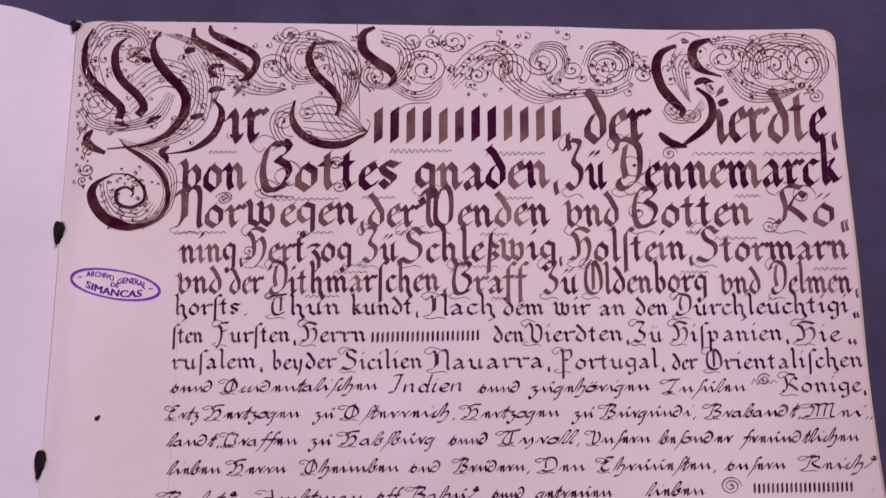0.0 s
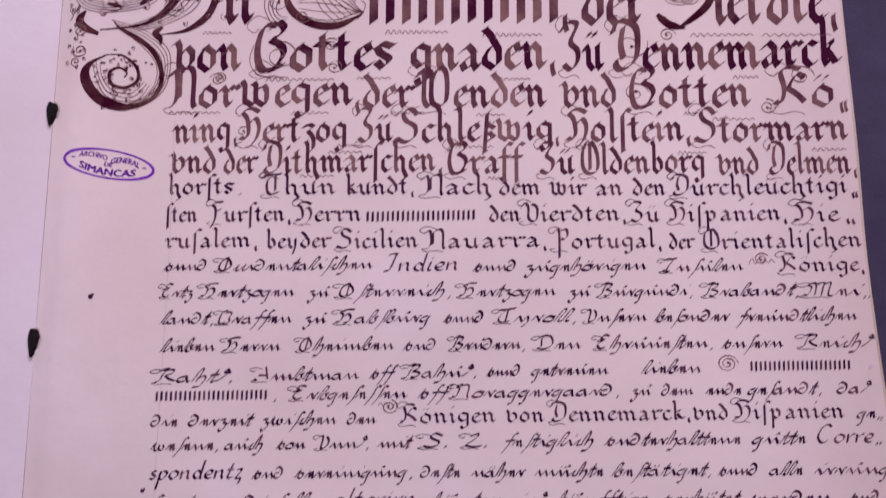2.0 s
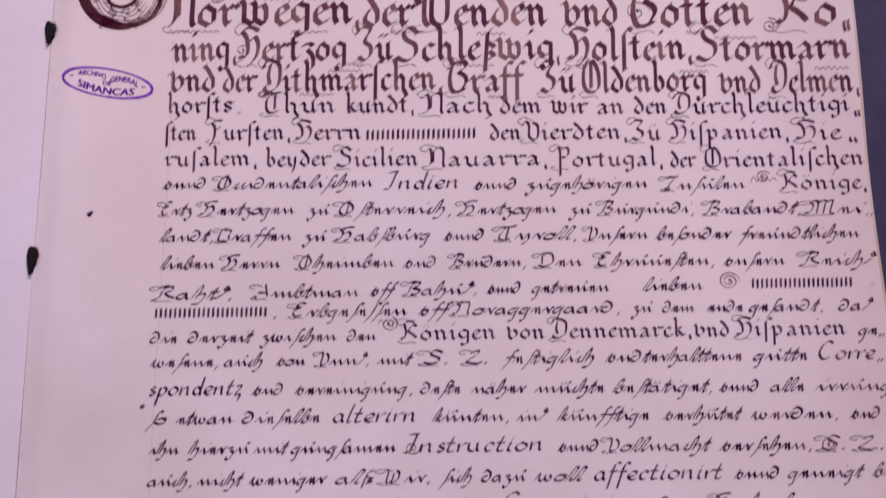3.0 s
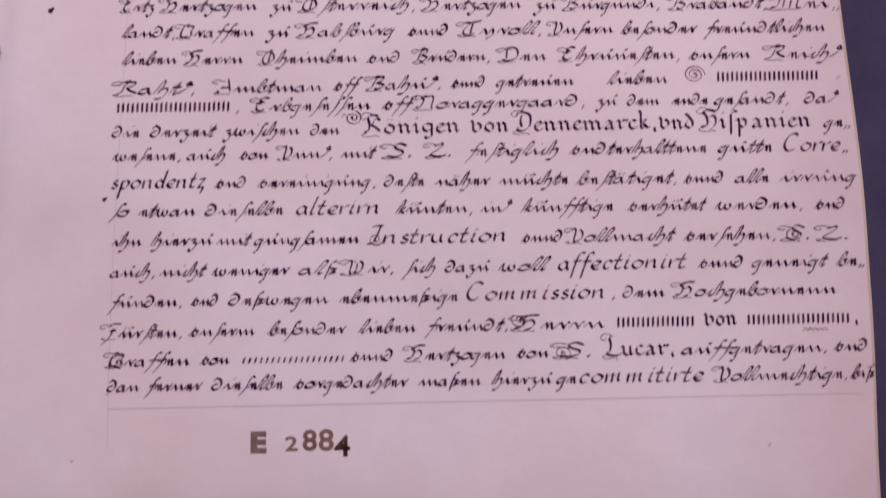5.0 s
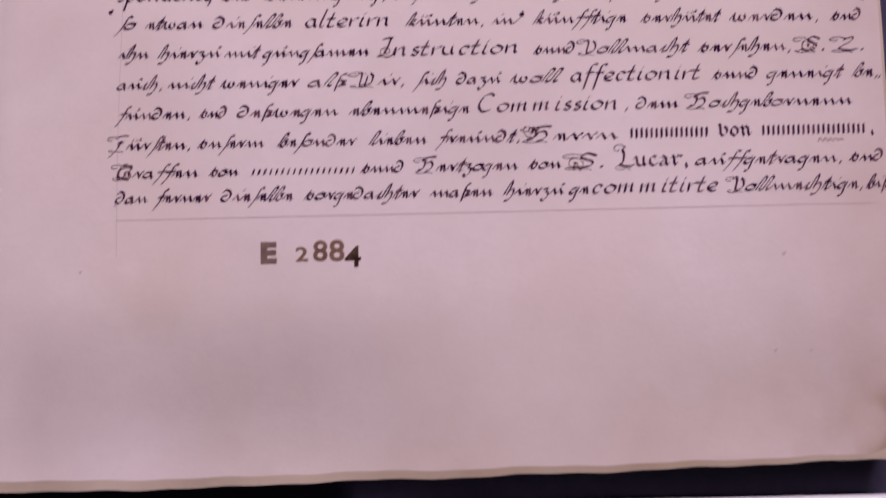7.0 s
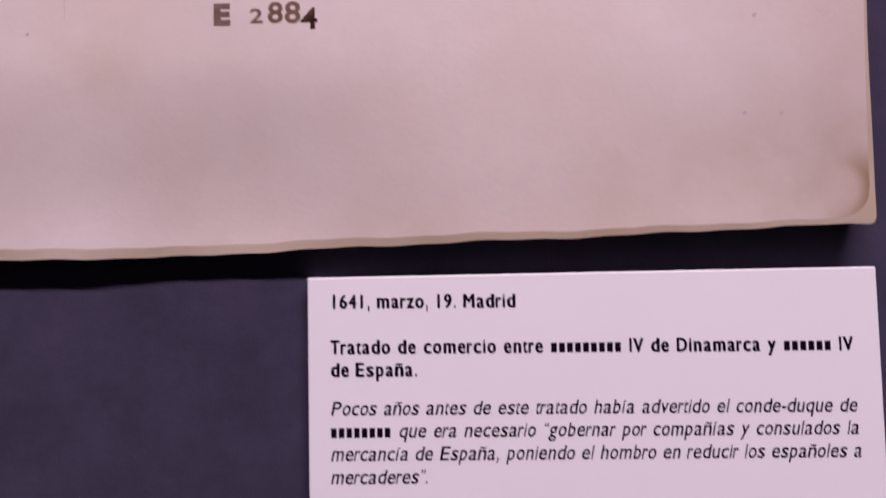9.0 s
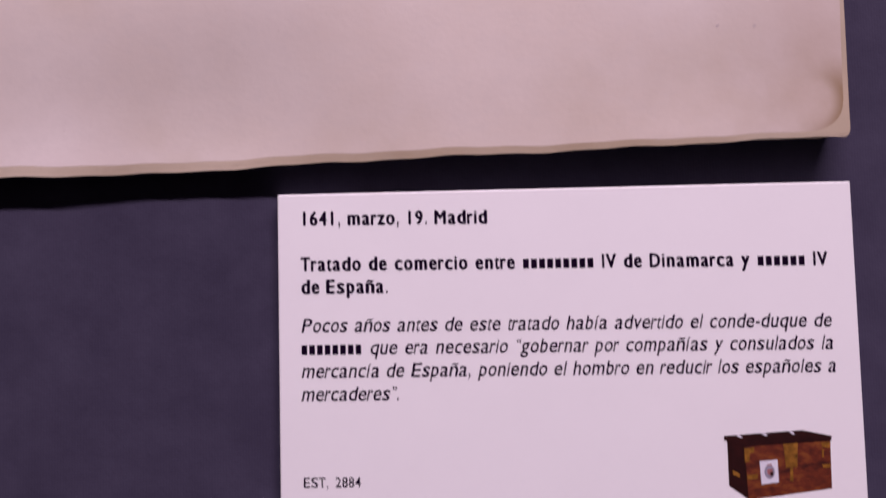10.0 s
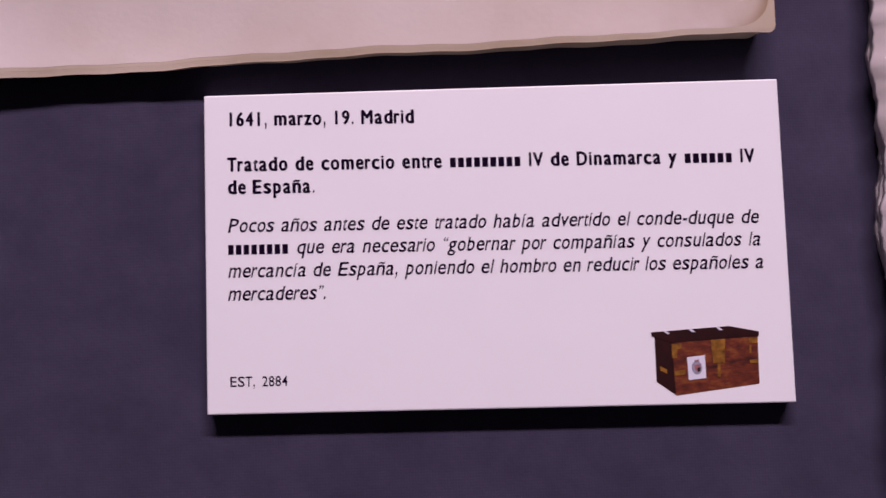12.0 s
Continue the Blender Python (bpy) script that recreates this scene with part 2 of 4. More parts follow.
def right_x(y):
    return 0.2183 + 0.0016 * smooth01(-y / 0.06) + 0.0038 * smooth01((-0.075 - y) / 0.085) - 0.0018 * smooth01((-0.18 - y) / 0.06)


def leaf_mesh(name, mat, drop, grow, corner, top_corner, thick, lift=0.0):
    """A limp parchment leaf: drop (below the written leaf), grow (how far it sticks out), rounded corners."""
    nu, nv = 120, 130
    verts, faces = [], []
    for layer in (0, 1):
        for i in range(nu + 1):
            u = i / nu
            u = 1 - (1 - u) ** 1.35
            for j in range(nv + 1):
                v = j / nv
                v = smooth01(v) * 0.5 + v * 0.5
                x0 = -0.021 + u * (0.2220 + grow * 0.27 + 0.021)
                yt, yb = top_y(x0) - grow * 0.1, bottom_y(x0) - grow * (1.0 - 0.55 * u)
                over = x0 - (0.2220 + grow * 0.27 - corner)
                if over > 0:
                    yb += corner - math.sqrt(max(corner ** 2 - over ** 2, 0))
                over = x0 - (0.2220 + grow * 0.27 - top_corner)
                if over > 0:
                    yt -= top_corner - math.sqrt(max(top_corner ** 2 - over ** 2, 0))
                y = yt + (yb - yt) * v
                g = gutter_x(y)
                x = g + (right_x(y) + grow * 0.27 + (0.0006 * smooth01((-0.22 - y) / 0.04) if grow > 0 else 0.0) - g) * u
                z = page_z(x, y) - drop - layer * thick + lift * smooth01((u - 0.9) / 0.1)
                z = max(z, 0.0002 + (1 - layer) * thick)
                verts.append((x, y, z))
    n = (nu + 1) * (nv + 1)
    at = lambda i, j, k: k * n + i * (nv + 1) + j
    for i in range(nu):
        for j in range(nv):
            faces.append((at(i, j, 0), at(i, j + 1, 0), at(i + 1, j + 1, 0), at(i + 1, j, 0)))
            faces.append((at(i, j, 1), at(i + 1, j, 1), at(i + 1, j + 1, 1), at(i, j + 1, 1)))
    rim = [(i, 0) for i in range(nu + 1)] + [(nu, j) for j in range(1, nv + 1)] + [(i, nv) for i in range(nu - 1, -1, -1)] + [(0, j) for j in range(nv - 1, 0, -1)]
    for (a, b), (c, d) in zip(rim, rim[1:] + rim[:1]):
        faces.append((at(a, b, 0), at(c, d, 0), at(c, d, 1), at(a, b, 1)))
    return mesh_from(name, verts, faces, mat, True, len(rim))


book = tagged(new("manuscript_book"), "open parchment treaty book with ornate brown ink calligraphy, lying on cloth", "book")
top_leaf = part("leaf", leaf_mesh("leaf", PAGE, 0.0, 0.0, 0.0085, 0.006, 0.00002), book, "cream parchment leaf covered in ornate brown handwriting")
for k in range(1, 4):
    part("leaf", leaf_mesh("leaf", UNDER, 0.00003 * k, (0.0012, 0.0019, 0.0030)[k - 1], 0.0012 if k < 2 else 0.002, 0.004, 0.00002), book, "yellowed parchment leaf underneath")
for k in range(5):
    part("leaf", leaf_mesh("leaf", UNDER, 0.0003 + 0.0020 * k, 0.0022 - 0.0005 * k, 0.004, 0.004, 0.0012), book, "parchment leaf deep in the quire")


def left_mesh():
    """The turned leaves: they rise from the gutter in a soft roll."""
    nu, nv = 60, 80
    verts, faces = [], []
    for layer in (0, 1):
        for i in range(nu + 1):
            u = i / nu
            for j in range(nv + 1):
                v = j / nv
                y = 0.029 + 0.0040 * smooth01(u * 8) - v * (0.308 + 0.002 * u)
                x = gutter_x(y) + 0.0004 - 0.225 * u ** 1.2
                d = gutter_x(y) - x
                z = PZ - 0.0022 + 0.0120 * smooth01(d / 0.034) ** 0.75 + 0.014 * smooth01((d - 0.015) / 0.09) + 0.0006 * math.sin(24 * y + 14 * x) * math.sin(19 * x - 8 * y) * smooth01(u * 6)
                verts.append((x, y, z if not layer else 0.0002))
    n = (nu + 1) * (nv + 1)
    at = lambda i, j, k: k * n + i * (nv + 1) + j
    for i in range(nu):
        for j in range(nv):
            faces.append((at(i, j, 0), at(i + 1, j, 0), at(i + 1, j + 1, 0), at(i, j + 1, 0)))
            faces.append((at(i, j, 1), at(i, j + 1, 1), at(i + 1, j + 1, 1), at(i + 1, j, 1)))
    rim = [(i, 0) for i in range(nu + 1)] + [(nu, j) for j in range(1, nv + 1)] + [(i, nv) for i in range(nu - 1, -1, -1)] + [(0, j) for j in range(nv - 1, 0, -1)]
    for (a, b), (c, d) in zip(rim, rim[1:] + rim[:1]):
        faces.append((at(a, b, 1), at(c, d, 1), at(c, d, 0), at(a, b, 0)))
    return mesh_from("turned_leaves", verts, faces, WHITE_LEAF, True, len(rim))


part("turned_leaves", left_mesh(), book, "pale blank parchment leaves turned over")


# ---- the pen: strokes are thin films of ink that follow the leaf ----
FILM = 0.00005
HAIR = 0.00027


class Sheet:
    """Collects ink strokes; a stroke is a ribbon swept by a broad nib."""

    def __init__(self):
        self.verts, self.faces = [], []

    def ribbon(self, pts, offs):
        k = len(self.verts)
        for (x, y), (dx, dy) in zip(pts, offs):
            self.verts += [(x - dx, y - dy), (x + dx, y + dy)]
        for i in range(len(pts) - 1):
            a = k + 2 * i
            self.faces.append((a, a + 2, a + 3, a + 1))

    def nib(self, pts, width, angle, hair):
        """Broad nib held at an angle: thick down strokes, thin up strokes."""
        nx, ny = 0.5 * width * math.cos(angle), 0.5 * width * math.sin(angle)
        offs = []
        for i in range(len(pts)):
            a, b = pts[max(i - 1, 0)], pts[min(i + 1, len(pts) - 1)]
            tx, ty = b[0] - a[0], b[1] - a[1]
            l = math.hypot(tx, ty) or 1.0
            px, py = -ty / l, tx / l
            s = 1 if nx * px + ny * py >= 0 else -1
            offs.append((s * nx + px * hair * 0.5, s * ny + py * hair * 0.5))
        self.ribbon(pts, offs)

    def swell(self, pts, widths):
        offs = []
        for i in range(len(pts)):
            a, b = pts[max(i - 1, 0)], pts[min(i + 1, len(pts) - 1)]
            tx, ty = b[0] - a[0], b[1] - a[1]
            l = math.hypot(tx, ty) or 1.0
            offs.append((-ty / l * widths[i] / 2, tx / l * widths[i] / 2))
        self.ribbon(pts, offs)

    def dot(self, x, y, r, n=7):
        k = len(self.verts)
        self.verts += [(x + r * math.cos(6.283 * i / n), y + r * math.sin(6.283 * i / n)) for i in range(n)]
        self.faces.append(tuple(range(k, k + n)))

    def mesh(self, name, mat, height):
        return mesh_from(name, [(x, y, height(x, y) + FILM) for x, y in self.verts], self.faces, mat)


def curve(pts, n=6):
    """A smooth line through the points."""
    q = [pts[0], *pts, pts[-1]]
    out = []
    for i in range(1, len(q) - 2):
        p0, p1, p2, p3 = q[i - 1:i + 3]
        for k in range(n):
            s = k / n
            out.append(tuple(0.5 * (2 * b + (c - a) * s + (2 * a - 5 * b + 4 * c - d) * s * s + (3 * b - a - 3 * c + d) * s ** 3) for a, b, c, d in zip(p0, p1, p2, p3)))
    return out + [pts[-1]]


# Pen alphabets. A letter is its advance and its strokes; two characters a point (base 36), x and y,
# in eighths of the x-height: 8 is the base line, g the x-height, o the ascender, 0 the descender.
BLACKLETTER = {
    "a": "8 1e3g5e5a687a 5d2b1a285a", "b": "8 1o2m2a486a6d4g2e", "c": "6 5f3g1e1a386a", "d": "8 1l3j6e6a481a1c3f", "e": "6 4g2f1d1a386a 4g5e2c",
    "ſ": "5 232k4n6m", "f": "6 232k4n6m 0g5g", "g": "8 3g1e1b396b 3g6f6a653325", "h": "9 1o2m2a38 2d4g6e698553", "i": "5 0e1g2e2a384a 2k3m", "k": "8 1o2m2a384a 2e5g5f3d 3d698a",
    "l": "5 0n1o2m2a384a", "m": "d 0e1g2e2a38 2d4g6e6a78 6d8gaeaab8ca", "n": "9 0e1g2e2a38 2d4g6e6a788a", "o": "8 3g1d1a48 3g6e6a48", "p": "9 0e1g2e20 2e4g6e6a482a",
    "r": "7 0e1g2e2a384a 2d4g5f6g7f", "s": "7 6f3g1f2d5b5a381a", "t": "6 2j2a385a 0g4g", "u": "9 0e1g2e2a487a 6g6a788a", "v": "9 0h1i2g2a48 2d5g7e7b48",
    "w": "d 0h1i2g2a58 5h6g6a98 6e9gaeaa98", "y": "9 0f1g2e2a48 6g6a5543", "z": "7 1f4g6f3d5b6965322", "q": "9 3g1e1a386a 6g60", ",": "3 1a1826", ".": "3 1829",
    "S": "b 9m6p3n4j8g8b480a 1n3p", "G": "b 7o3o1i1c388a 5n7p9n7k5j8h9e7a589a", "D": "b 0l2p6p9m9e7a381a2c 4n3h4c", "N": "b 0l2o3l3c18 4m7p9m9aa8 4m4c", "W": "f 0l2o3l3b58 4o6m6b98 6j9pcmcb98",
    "K": "b 0a2a3g2n5p8o 4g7m9k 4g7d9a", "H": "b 0a3a4e3k1n5p9n 4h7k9g8a5645", "O": "b 3p1k1c489a9j6p3n 5p5a", "T": "a 0n4o9p 5o2j2b488a 6n6b", "V": "b 0k2o4k4b789b9k6n",
    "P": "b 0m3p4k40 4n8p9k7g5h", "F": "a 134b4k2n5p9p 4h8j", "B": "b 1n3p3a18 3p7o7l4h 4h8f8b583a", "L": "a 5p3n4i3b1a4898aa", "A": "b 0a386p 6p9ba8 2f8f", "R": "b 1n3p3a18 3p7o7k4h 4h8f9a",
    "E": "9 7n4p1m1c487a 1h6i", "M": "e 0l2o3l3a18 3l5p7l7a 7l9pclcad8", "I": "8 0m3p6n4l4b281a", "Z": "a 0m3p7o4i7f7b481a", "C": "a 8m5p2m0g1a489a", "J": "8 0m3p6n4l4b281a",
}
CURSIVE = {
    "a": "7 4g1e0a284b4g5869", "b": "6 083m4o5m2c28485c4g6g", "c": "4 093g2b2849", "d": "7 3g0e0a284a5f4k1m0j", "e": "6 092g383e4g586a", "ſ": "4 003a5n7m", "f": "5 003a5n7n 1f6g", "g": "6 4g1e0a285g4a3110",
    "h": "7 083o4m28 2c5g6c4312", "i": "5 092g485b 5k6m", "k": "6 083n4o4l28 2d5g4d 2d58", "l": "4 083m4o5m2a384a", "m": "d 092g486g88agc8db", "n": "9 092g486g889b", "o": "6 3g1e0a285a5e3g6f",
    "p": "7 092g30 2d5g6c482a", "r": "6 092g484a5g6g", "s": "5 083e5k4n3k6j", "t": "4 084n28384a 1h5h", "u": "9 092g486g889b 6j7l8k", "v": "7 083j2a485b5f3f", "w": "a 092i2a485g5a788c7g",
    "y": "9 092g486g7842", "z": "6 1f4g3c5a442114", "q": "6 4g1e0a284g40", ",": "3 2915", ".": "3 1829",
    "H": "b 0a2a3e3k1m5p9p 3g6k8g7a5846", "E": "9 7o4p2m4j2h1c386a 0i5k", "O": "a 5p2m1d386a8e7k4o2k 5q58", "G": "a 5o2n1e285a 4l6n8l7g8b6848", "V": "9 0m2o3k3a487c7j5n", "B": "a 0k2o5p3k2b08 3n7o7k4h 4h8f8b584a",
    "R": "a 0k2o5p3k2b08 3n7o7k4h 4h6d9a", "M": "e 0a2a3k1m4p5k59 4n8p8k89 8nbpbkb9d8", "A": "a 0a28 5p8a 2f7f", "T": "a 0l1o4o9q 4o2j1c387a 5n5a", "W": "d 0k2o3k3a486c6k 6c688a9c9k7n", "F": "a 004a5k 1m4p9p 3h7i",
    "I": "9 0l2o5o8p 6n4g385819", "N": "b 0a2a3k1m4p 3n7o8k8b98", "D": "b 0m3p7o9h8b481a 2m3c", "L": "8 2l5o5k2d1a48688a", "S": "9 8m5p3m4j7g7b481a",
}
ROMAN = {
    "a": "7 5f3g1d1a385c 5g5a68", "c": "6 5e4g2f1b2849 5a", "d": "7 5d3g1d1a385b 6o5a68", "e": "6 1b4c5f3g1d1a3859", "f": "5 113k5n6m 1g5g", "i": "4 1f2g1a2839 2j3k",
    "l": "4 3o1a2839", "m": "b 1g18 1c4g4d48 4c7g7d7a89", "n": "8 1g18 1c4g5e5a68", "o": "7 3g1d1a385a6d5f3g", "p": "7 2g10 1c4g6e5a381a", "r": "5 1g18 1c3f4g5g", "s": "5 4f3g2f2d4b4a3819",
    "t": "5 3l1a2849 0g4g", "u": "8 1g1a385a 5g5a68", "z": "6 1g4g1848330", "I": "7 1n3o6o 5o3a1808", "C": "9 7m5o2m0f1a386a", "n_": "8 1g18",
}
UMLAUT = {"ä": "a", "ö": "o", "ü": "u"}


def strokes(alphabet, ch):
    """The advance and the strokes of a letter, in x-heights."""
    text = ch
    marks = []
    if ch in UMLAUT:
        text, marks = UMLAUT[ch], [[(2 / 8, 11 / 8), (3 / 8, 12.4 / 8)], [(4.4 / 8, 11 / 8), (5.4 / 8, 12.4 / 8)]]
    if ch == "ß":
        return 0.8, [[(0.2, -0.7), (0.35, 1.6), (0.65, 1.9)], [(0.35, 1.0), (0.75, 0.75), (0.45, 0.5), (0.75, 0.2), (0.35, 0.0)]]
    if ch == "#":
        return 0.5, [[(0.25, 1.0), (0.25, 0.02)]]
    glyph = alphabet.get(text) or BLACKLETTER.get(text) or BLACKLETTER["n"]
    adv, *paths = glyph.split()
    out = []
    for p in paths:
        pts = [(int(p[i], 36) / 8, (int(p[i + 1], 36) - 8) / 8) for i in range(0, len(p) - 1, 2)]
        if len(pts) > 1:
            out.append(pts)
    return int(adv, 36) / 8, out + marks


def write_word(sheet, style, word, x, y, width, xh, rng):
    """One word from x, of the given width, on the base line y."""
    alphabet = {"B": BLACKLETTER, "C": CURSIVE, "R": ROMAN}[style]
    if word[0] == "#":
        word = "#" * max(2, round(width / ((0.50 if style == "B" else 0.95) * xh)))
    elif style != "R":
        word = "".join("ſ" if c == "s" and i < len(word) - 1 else c for i, c in enumerate(word))
    letters = [strokes(alphabet, c) for c in word]
    natural = sum(a for a, _ in letters)
    sx = width / natural
    lean = {"B": 0.02, "C": 0.30, "R": 0.22}[style]
    reach = {"B": 1.0, "C": 1.2, "R": 1.15}[style]
    at = 0.0
    for c, (adv, paths) in zip(word, letters):
        tall = c.isupper()
        jig = rng.uniform(-0.03, 0.03)
        for path in paths:
            pts = [(x + (px + at) * sx + (py * lean) * xh, y + (py * (0.93 if tall and style == "B" else 1.0) + jig) * xh) for px, py in [(qx, qy if 0 <= qy <= 1 else (1 + (qy - 1) * reach if qy > 1 else qy * reach)) for qx, qy in path]]
            if style == "B":
                fine = []
                for (ax, ay), (bx, by) in zip(pts, pts[1:]):
                    fine += [(ax + (bx - ax) * s / 2, ay + (by - ay) * s / 2) for s in (0, 1)]
                fine.append(pts[-1])
                if tall:
                    fine = curve(pts, 4)
                unit = min(xh, sx)
                sheet.nib(fine, unit * (0.31 if xh > 0.007 else 0.275), 0.70, xh * 0.035)
                if xh > 0.003 and c != "#":
                    (ax, ay), r = pts[0], 0.17 * unit
                    sheet.swell([(ax - r, ay - 0.7 * r), (ax + 1.2 * r, ay + 0.9 * r)], [HAIR * 0.6, HAIR * 1.0])
            elif style == "C":
                line = curve(pts, 3)
                if c in "nmui":
                    line = [((ax + bx) / 2 if k else ax, (ay + by) / 2 if k else ay) for (ax, ay), (bx, by) in zip(pts, pts[1:]) for k in (0, 1)] + [pts[-1]]
                sheet.nib(line, xh * (0.36 if tall else 0.41) * rng.uniform(0.75, 1.2), 0.72, xh * 0.10)
            else:
                sheet.nib(curve(pts, 4), xh * 0.29, 0.6, xh * 0.06)
        if tall and style != "R":
            x0, w = x + at * sx, adv * sx
            loop = curve([(x0 + 0.55 * w, y + 1.95 * xh), (x0 + 0.1 * w, y + 2.25 * xh), (x0 - 0.22 * w, y + 1.85 * xh), (x0 - 0.02 * w, y + 1.55 * xh), (x0 + 0.14 * w, y + 1.75 * xh)], 6)
            sheet.swell(loop, [HAIR * 0.8] * len(loop))
            tail = curve([(x0 + 0.1 * w, y + 0.05 * xh), (x0 - 0.15 * w, y - 0.12 * xh), (x0 + 0.1 * w, y - 0.34 * xh), (x0 + 0.55 * w, y - 0.22 * xh), (x0 + 0.8 * w, y - 0.38 * xh)], 6)
            sheet.swell(tail, [HAIR * 0.7] * len(tail))
        at += adv


